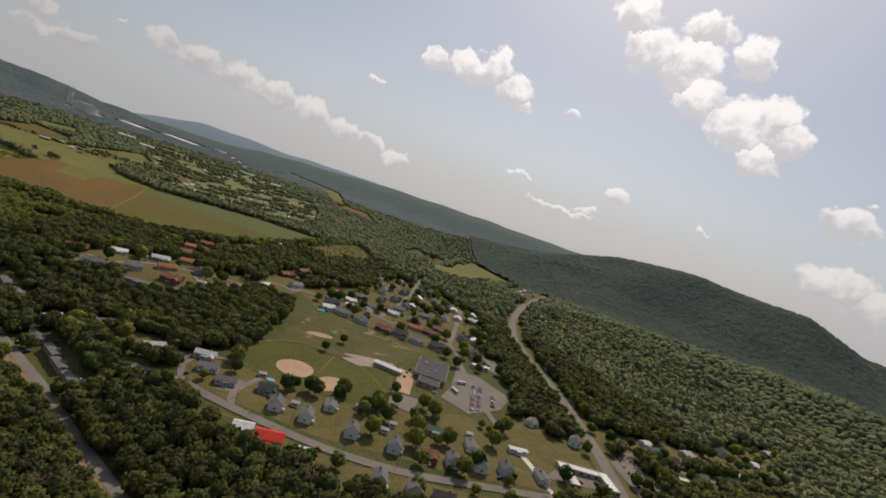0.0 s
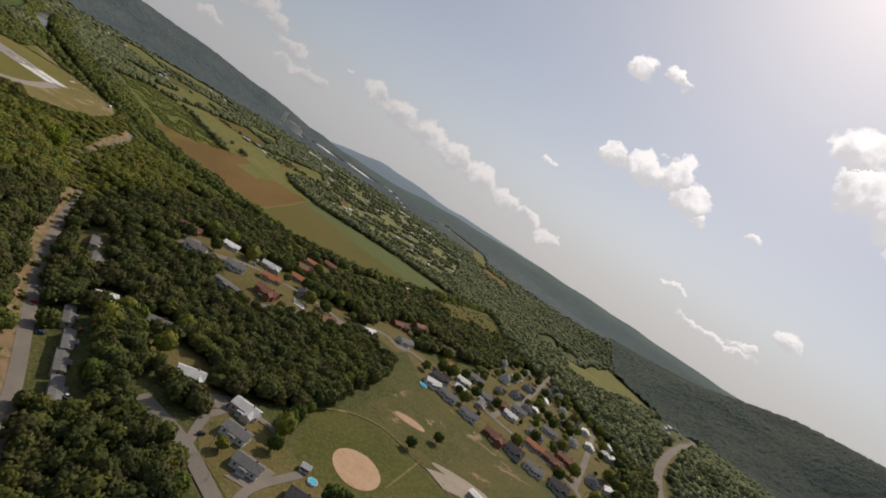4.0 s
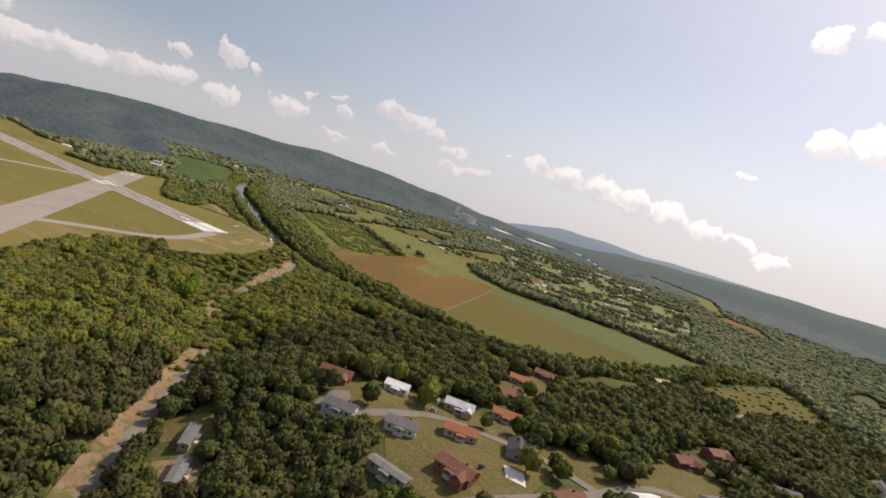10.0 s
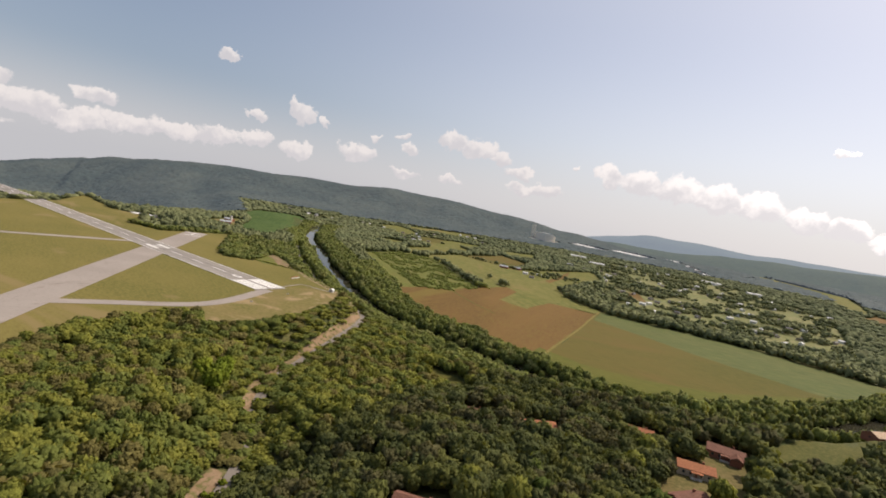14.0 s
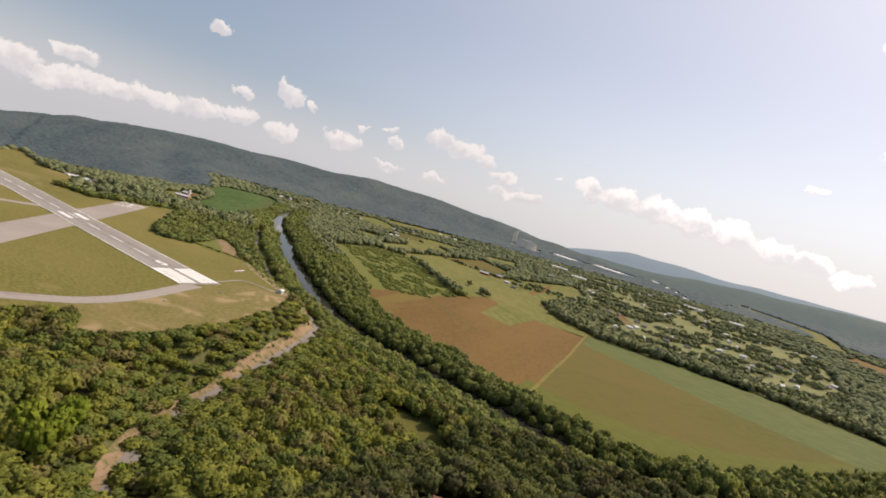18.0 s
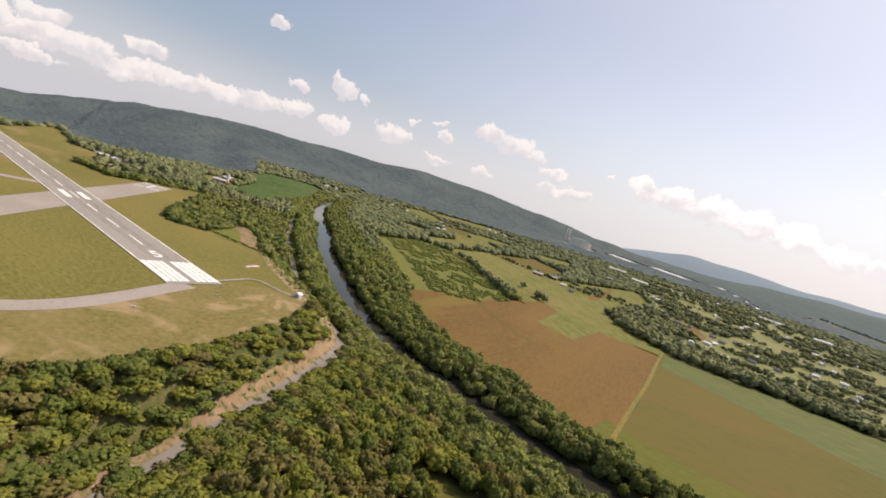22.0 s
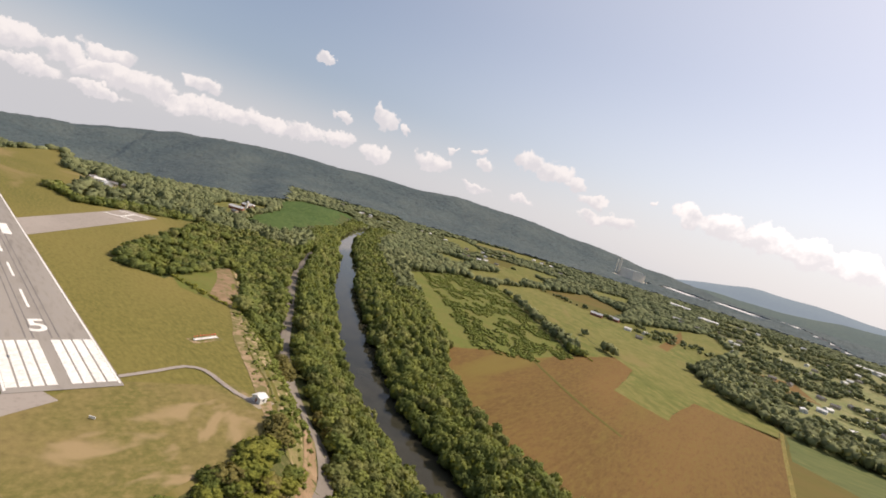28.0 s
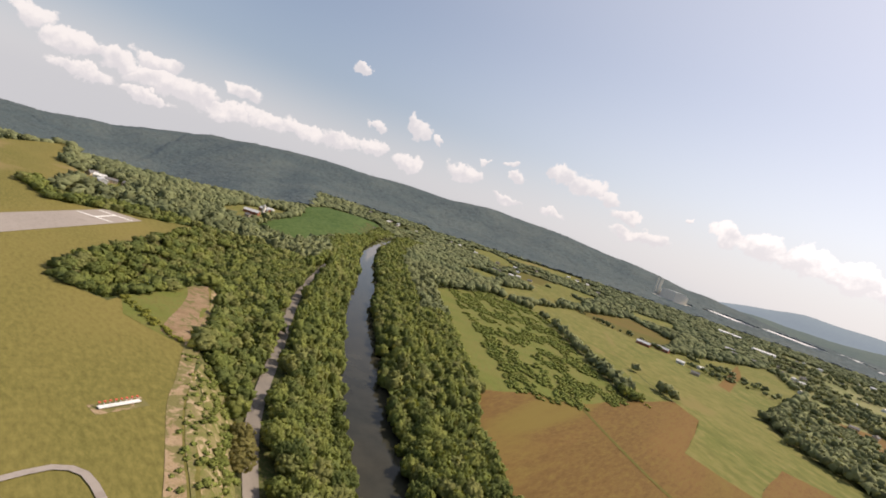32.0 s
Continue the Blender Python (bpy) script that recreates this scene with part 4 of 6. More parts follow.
def crowns(name, kind, x, y, width, tall, mat, label, drop=0.0):
    """Many tree crowns as one mesh."""
    if not len(x):
        return None
    z = height(x, y) - drop
    pick, turn = rng.integers(0, len(FORMS[kind]), len(x)), rng.uniform(0, 6.283, len(x))
    V, F, n = [], [], 0
    for k, (v, f) in enumerate(FORMS[kind]):
        s = np.nonzero(pick == k)[0]
        if not len(s):
            continue
        c, t = np.cos(turn[s])[:, None], np.sin(turn[s])[:, None]
        px = (v[None, :, 0] * c - v[None, :, 1] * t) * width[s][:, None] + x[s][:, None]
        py = (v[None, :, 0] * t + v[None, :, 1] * c) * width[s][:, None] + y[s][:, None]
        pz = v[None, :, 2] * tall[s][:, None] + z[s][:, None]
        V.append(np.stack([px, py, pz], -1).reshape(-1, 3))
        F.append((f[None] + (np.arange(len(s)) * len(v))[:, None, None]).reshape(-1, 3) + n)
        n += len(s) * len(v)
    return tagged(new(name, mesh_from(name, np.concatenate(V), np.concatenate(F), mat, flat=False)), label, "trees", kind="stuff")


def in_sight(x, y):
    """The side of the valley that the flight looks over."""
    back = np.interp(x, [-6000, -700, -520, -330, -150, 0, 40], [-600, 420, 330, 270, 200, 170, 160])
    return (y > back) & (x < 1.08 * y + 30)


ROADS = [(VALLEY_ROAD[:8], 6.5), (VALLEY_ROAD[8:13], 1.5), (VALLEY_ROAD[7:9], 6.0), (VALLEY_ROAD[13:], 4.5), (HIGHWAY, 16.0), (STREETS["upper"], 8.0), (STREETS["main"], 9.0), (STREETS["sub"], 7.0), (STREETS["sub2"], 7.0), (STREETS["side"], 7.0), (STREETS["north"], 7.0), (STREETS["east"], 7.0)]
TOWN = [(-150, 375), (-118, 441), (-112, 560), (-140, 660), (-60, 830), (-30, 1000), (60, 1010), (140, 900), (150, 760), (120, 640), (150, 560), (140, 470), (205, 440), (205, 376), (120, 318), (0, 278), (-110, 318)]


def scatter(step, box, jitter=0.45):
    ax, ay = np.meshgrid(np.arange(box[0], box[1], step), np.arange(box[2], box[3], step))
    x, y = ax.ravel() + rng.uniform(-jitter, jitter, ax.size) * step, ay.ravel() + rng.uniform(-jitter, jitter, ax.size) * step
    ok = in_sight(x, y)
    x, y = x[ok], y[ok]
    for poly in COVER + [TOWN]:
        ok = ~inside(poly, x, y)
        x, y = x[ok], y[ok]
    ok = line_distance(RIVER, x, y) > 16.5
    x, y = x[ok], y[ok]
    for line, gap in ROADS:
        ok = line_distance(line, x, y) > gap
        x, y = x[ok], y[ok]
    return x, y


def from_flight(x, y):
    return line_distance([(0, 0), (-230, 410), (-581, 672)], x, y)


def wood(step, box, lo, hi, kind, name, mat, label, w, t, keep=None):
    x, y = scatter(step, box)
    d = from_flight(x, y)
    ok = (d >= lo) & (d < hi)
    for poly in HOUSE_GAPS:
        ok &= np.hypot(x - poly[0], y - poly[1]) > poly[2]
    if keep is not None:
        ok &= keep(x, y)
    x, y = x[ok], y[ok]
    big = np.array([noise.noise((a * 0.02, b * 0.02, 5.0)) for a, b in zip(x, y)]) if len(x) < 60000 else 0
    width = rng.uniform(w * 0.7, w * 1.4, len(x)) * (1 + 0.25 * big)
    tall = rng.uniform(t * 0.78, t * 1.2, len(x)) * (1 + 0.3 * big)
    tall = tall * (0.62 + 0.38 * np.clip(line_distance(AIRPORT, x, y, True) / 70, 0, 1))
    tall = tall * (0.30 + 0.70 * np.clip((line_distance(VALLEY_ROAD[7:14], x, y) - 4) / 38, 0, 1))
    kinds = MIXES.get(mat, ((mat, 1.0),))
    stand = np.array([noise.noise((a * 0.012, b * 0.012, 8.0)) for a, b in zip(x, y)]) if len(kinds) > 1 else np.zeros(len(x))
    draw = np.clip(rng.uniform(0, 1, len(x)) + 0.35 * stand, 0, 0.999)
    edge = 0.0
    for leaf, share in kinds:
        s = (draw >= edge) & (draw < edge + share)
        edge += share
        crowns(name, kind, x[s], y[s], width[s], tall[s], leaf, label, 1.0)


# shares of the tree kinds in each wood
MIXES = {
    "leaf_wood": (("leaf_wood", 0.42), ("leaf_mid", 0.36), ("leaf_olive", 0.22)),
    "leaf_dark": (("leaf_hill", 0.34), ("leaf_dark", 0.44), ("leaf_rust", 0.22)),
    "leaf_bank": (("leaf_bank", 0.45), ("leaf_alder", 0.35), ("leaf_willow", 0.20)),
}


HOUSE_GAPS = []

# ---- things ----
# open ground in front of the hilltop houses
HOUSE_GAPS += [(-150, 622, 17), (-166, 632, 14), (-138, 610, 17), (-140, 640, 16), (-215, 545, 16), (-205, 552, 14), (-240, 512, 14), (-268, 512, 12), (-160, 742, 16), (-140, 752, 16)]


def part(name, bm, mat, parent, label=""):
    me = bpy.data.meshes.new(name)
    bm.to_mesh(me)
    bm.free()
    me.materials.append(MATS[mat])
    ob = new(name, me)
    ob.parent = parent
    if label:
        ob["label"] = label
    return ob


def box(x0, x1, y0, y1, z0, z1, bevel=0.0, bm=None):
    bm = bm or bmesh.new()
    v = [bm.verts.new(p) for p in ((x0, y0, z0), (x1, y0, z0), (x1, y1, z0), (x0, y1, z0), (x0, y0, z1), (x1, y0, z1), (x1, y1, z1), (x0, y1, z1))]
    f = [bm.faces.new([v[i] for i in q]) for q in ((0, 3, 2, 1), (4, 5, 6, 7), (0, 1, 5, 4), (1, 2, 6, 5), (2, 3, 7, 6), (3, 0, 4, 7))]
    if bevel:
        bmesh.ops.bevel(bm, geom=list({e for q in f for e in q.edges}), offset=bevel, segments=2, affect="EDGES")
    return bm


def prism(points, y0, y1, bm=None):
    """An outline in x and z pulled along y."""
    bm = bm or bmesh.new()
    a, b = [bm.verts.new((x, y0, z)) for x, z in points], [bm.verts.new((x, y1, z)) for x, z in points]
    n = len(points)
    for i in range(n):
        bm.faces.new((a[i], a[(i + 1) % n], b[(i + 1) % n], b[i]))
    bm.faces.new(a[::-1])
    bm.faces.new(b)
    bmesh.ops.recalc_face_normals(bm, faces=bm.faces)
    return bm


def tube(r0, r1, z0, z1, n=10, x=0.0, y=0.0, bm=None):
    bm = bm or bmesh.new()
    lo = [bm.verts.new((x + r0 * math.cos(i * 6.2832 / n), y + r0 * math.sin(i * 6.2832 / n), z0)) for i in range(n)]
    hi = [bm.verts.new((x + r1 * math.cos(i * 6.2832 / n), y + r1 * math.sin(i * 6.2832 / n), z1)) for i in range(n)]
    for i in range(n):
        bm.faces.new((lo[i], lo[(i + 1) % n], hi[(i + 1) % n], hi[i]))
    bm.faces.new(lo[::-1])
    bm.faces.new(hi)
    return bm


def place(ob, x, y, turn=0.0, lift=0.1):
    ob.matrix_basis = pose(x, y, ground_height(x, y) + lift, 0, 0, turn) @ Matrix.Diagonal((*ob.scale, 1))
    return ob


def spot(x, y, turn=0.0, lift=0.1):
    return pose(x, y, ground_height(x, y) + lift, 0, 0, turn)


def house(name, long, deep, tall, pitch, roof, wall, label, porch=True, chimney=True, wing=0.0, rows=1, bays=(-0.68, -0.30, 0.30, 0.68)):
    """A gabled house: walls, roof slopes, windows, door, porch and chimney. Its ridge runs along x."""
    root = tagged(new(name), label, "house")
    L, D = long / 2, deep / 2
    rise = D * pitch
    bm = bmesh.new()
    v = [bm.verts.new(p) for p in ((-L, -D, -2.5), (L, -D, -2.5), (L, D, -2.5), (-L, D, -2.5), (-L, -D, tall), (L, -D, tall), (L, D, tall), (-L, D, tall), (-L, 0, tall + rise), (L, 0, tall + rise))]
    for q in ((0, 1, 5, 4), (2, 3, 7, 6), (1, 2, 6, 9, 5), (3, 0, 4, 8, 7), (3, 2, 1, 0)):
        bm.faces.new([v[i] for i in q])
    part("wall", bm, wall, root)
    o = 0.5
    for s in (-1, 1):
        bm = bmesh.new()
        e = [(-L - o, s * (D + o), tall - o * pitch + 0.05), (L + o, s * (D + o), tall - o * pitch + 0.05), (L + o, 0, tall + rise + 0.05), (-L - o, 0, tall + rise + 0.05)]
        lo, hi = [bm.verts.new(p) for p in e], [bm.verts.new((p[0], p[1], p[2] + 0.22)) for p in e]
        bm.faces.new(lo), bm.faces.new(hi[::-1])
        for i in range(4):
            bm.faces.new((lo[i], lo[(i + 1) % 4], hi[(i + 1) % 4], hi[i]))
        bmesh.ops.recalc_face_normals(bm, faces=bm.faces)
        part("roof_slope", bm, roof, root)
    for s in (-1, 1):
        for k in range(rows):
            for u in bays:
                z = 0.9 + k * 2.7
                part("window", box(u * L - 0.55, u * L + 0.55, s * D - 0.06, s * D + 0.06, z, z + 1.25), "window_glass", root)
    for s in (-1, 1):
        part("window", box(s * L - 0.06, s * L + 0.06, -0.6, 0.6, 1.0, 2.2), "window_glass", root)
    part("door", box(-0.5, 0.5, -D - 0.08, -D + 0.05, 0.0, 2.05), "door_paint", root)
    if chimney:
        part("chimney", box(L * 0.35, L * 0.35 + 0.8, 0.5, 1.3, tall, tall + rise + 1.1), "brick_red", root)
    if porch:
        p = part("porch", box(-2.2, 2.2, -D - 2.2, -D - 0.1, -0.6, 0.15), "pale_concrete", root)
        part("porch_roof", prism([(-2.4, 2.5), (2.4, 2.5), (2.4, 2.68), (0, 2.95), (-2.4, 2.68)], -D - 2.4, -D - 0.1), roof, root)
        for s in (-1, 1):
            part("porch_post", tube(0.09, 0.09, 0.15, 2.5, 6, s * 2.05, -D - 2.05), "siding_white", root)
    if wing:
        part("wing_wall", box(L * 0.25, L * 0.25 + wing, -D - wing * 0.8, -D - 0.02, -2.5, tall - 0.1), wall, root)
        part("wing_roof", prism([(L * 0.25 - 0.4, tall - 0.1), (L * 0.25 + wing + 0.4, tall - 0.1), (L * 0.25 + wing / 2, tall + rise * 0.8)], -D - wing * 0.8 - 0.4, 0), roof, root)
    return root


HOUSES = {
    "gray_ranch": (("house", 14, 8.5, 3.0, 0.45, "roof_gray", "siding_white", "white-sided ranch house with a grey shingle roof"), {}),
    "brown_ranch": (("house", 16, 9, 3.0, 0.45, "roof_brown", "brick_red", "red brick ranch house with a brown shingle roof"), {"wing": 5.0}),
    "orange_ranch": (("house", 15, 8.5, 3.0, 0.42, "roof_orange", "siding_tan", "tan ranch house with an orange-brown roof"), {}),
    "tall_house": (("house", 10, 9, 5.0, 0.75, "roof_gray", "siding_white", "two-storey white frame house with a grey roof"), {"rows": 2}),
    "dark_house": (("house", 13, 9, 3.2, 0.6, "roof_dark", "siding_gray", "grey-sided house with a dark shingle roof"), {"wing": 4.5}),
    "white_house": (("house", 12, 8, 3.0, 0.4, "roof_white", "siding_white", "small white house with a white metal roof"), {"chimney": False}),
    "silver_house": (("house", 15, 9, 3.4, 0.4, "roof_silver", "siding_tan", "tan house with a silver metal roof"), {"wing": 5.0}),
    "red_roof": (("house", 17, 12, 3.4, 0.4, "roof_red", "siding_white", "building with a bright red metal roof"), {"chimney": False}),
    "tan_house": (("house", 22, 13, 3.4, 0.4, "roof_tan", "brick_red", "large hilltop house with a pale tan roof"), {"wing": 8.0}),
    "barn_red": (("lodge", 20, 9, 3.0, 0.4, "roof_orange", "siding_white", "long white lodge with a rusty orange roof"), {"chimney": False, "porch": False}),
    "trailer": (("mobile_home", 18, 4.8, 2.8, 0.22, "roof_gray", "siding_tan", "long mobile home with a low grey roof"), {"chimney": False}),
    "white_trailer": (("mobile_home", 16, 4.6, 2.8, 0.2, "roof_white", "siding_white", "white mobile home with a low white roof"), {"chimney": False}),
    "shed": (("shed", 5, 4, 2.4, 0.5, "roof_silver", "siding_white", "small white garden shed"), {"chimney": False, "porch": False}),
    "green_roof": (("house", 12, 8, 3.0, 0.5, "roof_green", "siding_tan", "tan house with a green roof"), {}),
}
SITES = {
    "gray_ranch": [(-226, 412, 40), (2, 745, 0), (44, 756, 2), (-58, 742, 10), (60, 905, 84), (160, 470, 60), (246, 700, 80), (-25, 372, 95), (90, 380, 95), (330, 440, 12), (-121, 371, 10), (-102, 359, 12), (-34, 706, 0), (-38, 620, -4), (36, 616, -4), (29, 708, 2), (-19, 908, 80), (-12, 968, 80), (76, 787, 84), (147, 366, 100), (-309, 512, 25), (-280, 533, 30), (-139, 665, 60), (-64, 624, -3), (303, 499, 20), (-108, 756, 40)],
    "brown_ranch": [(-411, 638, 40), (52, 672, 0), (-20, 720, 2), (-168, 715, 60), (-344, 536, 35), (-236, 528, 5), (-192, 566, 70), (-155, 762, 60), (-8, 618, -4), (-299, 750, 20), (-288, 664, 70), (53, 346, 8), (68, 704, 0), (356, 508, 20)],
    "orange_ranch": [(-341, 722, 30), (-265, 624, 30), (-260, 563, 35), (-89, 718, 20), (31, 672, 0), (-300, 704, 30)],
    "tall_house": [(95, 352, 98), (-60, 345, 98), (46, 298, 95), (140, 322, 100), (50, 960, 84), (-48, 905, 84), (-37, 343, 95), (-3, 342, 95), (29, 340, 92), (73, 346, 98), (23, 297, 95), (199, 452, 60), (-32, 828, 85), (116, 358, 102), (420, 566, 30)],
    "dark_house": [(-30, 768, 85), (48, 820, 84), (0, 880, 84), (100, 700, 86), (66, 300, 6), (132, 306, 10), (380, 480, 15), (-73, 366, 15), (-232, 582, 118), (41, 1002, 84), (30, 950, 84), (73, 857, 84), (125, 760, 86), (90, 297, 8), (110, 296, 8), (115, 640, 86), (316, 485, 15), (-104, 860, 60), (62, 618, -4), (14, 620, -4), (-84, 650, 20), (10, 775, 84), (-10, 800, 84), (60, 740, 86), (78, 905, 84), (250, 745, 70), (262, 640, 60)],
    "white_house": [(20, 800, 85), (100, 820, 84), (96, 880, 84), (-60, 668, 0), (262, 610, 30), (460, 560, 30), (-69, 308, 12), (-27, 302, 8), (-317, 566, 30), (131, 884, 84), (135, 836, 84), (-84, 622, 30), (299, 512, 30), (-166, 616, 60), (403, 506, 20), (-262, 402, 62), (-22, 885, 80), (29, 881, 84), (66, 847, 84), (-4, 706, 0), (-66, 700, 4), (120, 705, 86), (240, 860, 70), (285, 560, 20), (330, 548, 30), (186, 760, 80)],
    "silver_house": [(-172, 388, 40), (-133, 392, 10), (-285, 595, 30), (124, 832, 84), (351, 520, 30), (522, 622, 30)],
    "tan_house": [(-244, 945, 60)],
    "barn_red": [(-377, 660, 58)],
    "red_roof": [(-51, 305, 10)],
    "trailer": [(-224, 354, 143), (-336, 444, 140), (-192, 329, 143), (-247, 369, 143), (-210, 342, 143), (-255, 500, 8), (-312, 429, 140), (-36, 672, 90)],
    "white_trailer": [(133, 399, 10), (118, 592, 10), (303, 443, 12)],
    "shed": [(-127, 393, 10), (-85, 389, 20), (-49, 358, 10), (25, 373, 5), (-4, 384, 10), (-298, 585, 20), (60, 380, 5), (-40, 690, 0), (90, 400, 5), (20, 360, 0)],
    "green_roof": [(59, 384, 4), (339, 467, 20)],
}
for kind, sites in SITES.items():
    args, extra = HOUSES[kind]
    first = house(*args, **extra)
    first.scale = (1.05, 1.05, 1.05)
    first["group"] = "houses of the valley" if kind != "shed" else "garden sheds"
    for i, (x, y, turn) in enumerate(sites):
        if i == 0:
            place(first, x, y, turn, 0.6)
        else:
            copy_thing(first, spot(x, y, turn, 0.6) @ Matrix.Scale(1.22 if -350 < x < -125 and y > 480 and kind != "shed" else 1.28 if y > 580 and -125 < x < 150 and kind != "shed" else 1.0, 4))
        HOUSE_GAPS.append((x, y, 7 if kind == "shed" else 18 if x < -120 and y > 480 else 14))


# the school and its yards
def flat_block(name, label, blocks, wall, roof, units=(), windows=True):
    """A flat-roofed building of several blocks with parapets and roof units."""
    root = tagged(new(name), label, "building")
    for x0, x1, y0, y1, z in blocks:
        part("wall", box(x0, x1, y0, y1, -3, z), wall, root)
        part("roof", box(x0 + 0.4, x1 - 0.4, y0 + 0.4, y1 - 0.4, z, z + 0.15), roof, root)
        for a in ((x0, x1, y0, y0 + 0.4), (x0, x1, y1 - 0.4, y1), (x0, x0 + 0.4, y0 + 0.4, y1 - 0.4), (x1 - 0.4, x1, y0 + 0.4, y1 - 0.4)):
            part("parapet", box(*a, z, z + 0.5), wall, root)
        if windows:
            n = max(2, int((x1 - x0) / 6))
            for i in range(n):
                u = x0 + (i + 0.5) * (x1 - x0) / n
                for yy in (y0, y1):
                    part("window", box(u - 1.4, u + 1.4, yy - 0.06, yy + 0.06, 1.0, 2.6), "window_glass", root)
    for x, y, z, s in units:
        part("roof_unit", box(x - s, x + s, y - s * 0.7, y + s * 0.7, z, z + 1.3, 0.1), "roof_silver", root)
    return root


school = flat_block("school", "flat-roofed tan brick school with grey gravel roofs", [(-17, 17, -28, 30, 5), (-10, 12, -46, -28.02, 4)], "block_tan", "gravel_roof", [(-8, 10, 5.15, 1.5), (5, -6, 5.15, 1.2), (2, 18, 5.15, 1.0), (-4, -18, 5.15, 1.2), (8, 24, 5.15, 0.9)])
place(school, 56, 522, -6, 0.3)
hall = house("sports_hall", 30, 8, 3.6, 0.25, "roof_white", "siding_tan", "long low hall with a white metal roof", porch=False, chimney=False)
place(hall, 10, 492, -14, 0.3)
motel = flat_block("motel", "u-shaped motel with pale flat roofs", [(-22, -12, -20, 14, 3.4), (-11.98, 16, 5, 14, 3.4), (16.02, 25, -14, 14, 3.4)], "siding_tan", "roof_white", [], True)
place(motel, 190, 388, 5, 0.3)
store = flat_block("store", "low dark-roofed store beside the lot", [(-9, 9, -16, 16, 4)], "block_tan", "roof_dark", [(2, 5, 4.15, 1)])
place(store, 117, 628, 10, 0.3)
shop = flat_block("shop", "roadside shop with a white flat roof", [(-8, 8, -14, 14, 4)], "siding_white", "roof_white", [(0, 0, 4.15, 1)])
place(shop, 188, 850, 20, 0.3)
shop2 = flat_block("shop", "roadside shop with a grey roof and lot", [(-7, 7, -12, 12, 4)], "block_tan", "roof_gray", [(0, 2, 4.15, 1)])
place(shop2, 233, 690, -6, 0.3)
shop3 = flat_block("shop", "low grey shop with a gravel lot by the highway", [(-6, 6, -10, 10, 3.6)], "siding_gray", "roof_silver", [(0, 2, 3.75, 0.8)])
place(shop3, 240, 580, 4, 0.3)
for line, wide in (([(-119, 448), (-107, 471), (-90, 487), (-70, 491), (-47, 485), (-23, 486), (-4, 483), (14, 480)], 1.6), ([(-44, 484), (-46, 455), (-48, 430)], 1.3), ([(-27, 487), (-9, 469), (7, 446), (15, 424)], 1.0)):
    ribbon("footpath", line, wide, "dry_grass", 0.42, "thin worn footpath round the ball field", "path")
for poly, mat, label, cat in (
        ([(66, 464), (78, 500), (86, 560), (114, 558), (146, 526), (130, 480), (92, 445)], "asphalt", "grey asphalt school parking lot", "parking lot"),
        ([(18, 410), (40, 408), (44, 440), (20, 442)], "asphalt", "grey basketball court with white lines", "court"),
        ([(150, 370), (200, 378), (208, 402), (170, 396)], "asphalt", "asphalt motel yard", "parking lot"),
        ([(232, 440), (238, 385), (276, 400), (262, 460)], "asphalt", "roadside parking lot full of cars", "parking lot"),
        ([(122, 600), (150, 590), (155, 650), (125, 655)], "asphalt", "store parking lot", "parking lot"),
        ([(20, 444), (36, 444), (38, 500), (22, 510)], "infield_dirt", "bare sandy school yard", "yard"),
        ([(-38, 484), (-20, 476), (-2, 488), (20, 505), (14, 514), (-20, 500)], "gravel", "strip of pale gravel behind the hall", "gravel"),
        ([(-228, 562), (-217, 567), (-210, 556), (-221, 552)], "pale_concrete", "bright concrete driveway", "driveway"),
        ([(-104, 346), (-92, 350), (-92, 372), (-100, 370)], "asphalt", "asphalt house driveway", "driveway"),
        ([(150, 350), (154, 351), (140, 398), (134, 396)], "pale_concrete", "long pale concrete drive", "driveway"),
        ([(-330, 520), (-312, 505), (-300, 515), (-322, 530)], "asphalt", "asphalt turning circle", "driveway"),
        ([(-150, 372), (-140, 384), (-148, 398), (-158, 384)], "asphalt", "asphalt lane loop on the lawn", "driveway")):
    COVER.append(poly)
    drape("pavement", poly, mat, 0.42, 6, label, cat)


def round_patch(name, x, y, rx, ry, turn, mat, lift, label, cat):
    n = 28
    pts = []
    for i in range(n):
        a = i * 6.2832 / n
        u, v = rx * math.cos(a), ry * math.sin(a)
        pts.append((x + u * math.cos(turn) - v * math.sin(turn), y + u * math.sin(turn) + v * math.cos(turn)))
    return drape(name, pts, mat, lift, 4, label, cat)


round_patch("infield", -68, 426, 16, 19, 0.25, "infield_dirt", 0.40, "pale sandy baseball infield", "infield")
round_patch("infield", -34, 414, 12, 18, -0.3, "infield_dirt", 0.40, "second pale sandy infield", "infield")
round_patch("worn_patch", -1560, 880, 46, 18, 0.5, "bare_earth", 0.8, "bare reddish soil on the farm knoll", "earth")
round_patch("worn_patch", -70, 528, 14, 6, 0.2, "infield_dirt", 0.38, "worn sandy patch in the practice field", "earth")
round_patch("worn_patch", -14, 504, 24, 5, 0.3, "gravel", 0.36, "worn gravelly patch in the practice field", "earth")


def pool(x, y, r):
    root = tagged(new("swimming_pool"), "round blue backyard swimming pool", "pool", "backyard pools")
    part("pool_wall", tube(r, r, -0.5, 1.1, 18), "siding_white", root)
    part("pool_water", tube(r - 0.25, r - 0.25, 0.9, 1.12, 18), "pool_water", root)
    return place(root, x, y, 0, 0.2)


for x, y, r in ((-77, 386, 3.0), (-88, 606, 4.5), (-184, 552, 3.0), (-305, 500, 3.0), (-176, 548, 2.2), (-288, 640, 3.0)):
    pool(x, y, r)


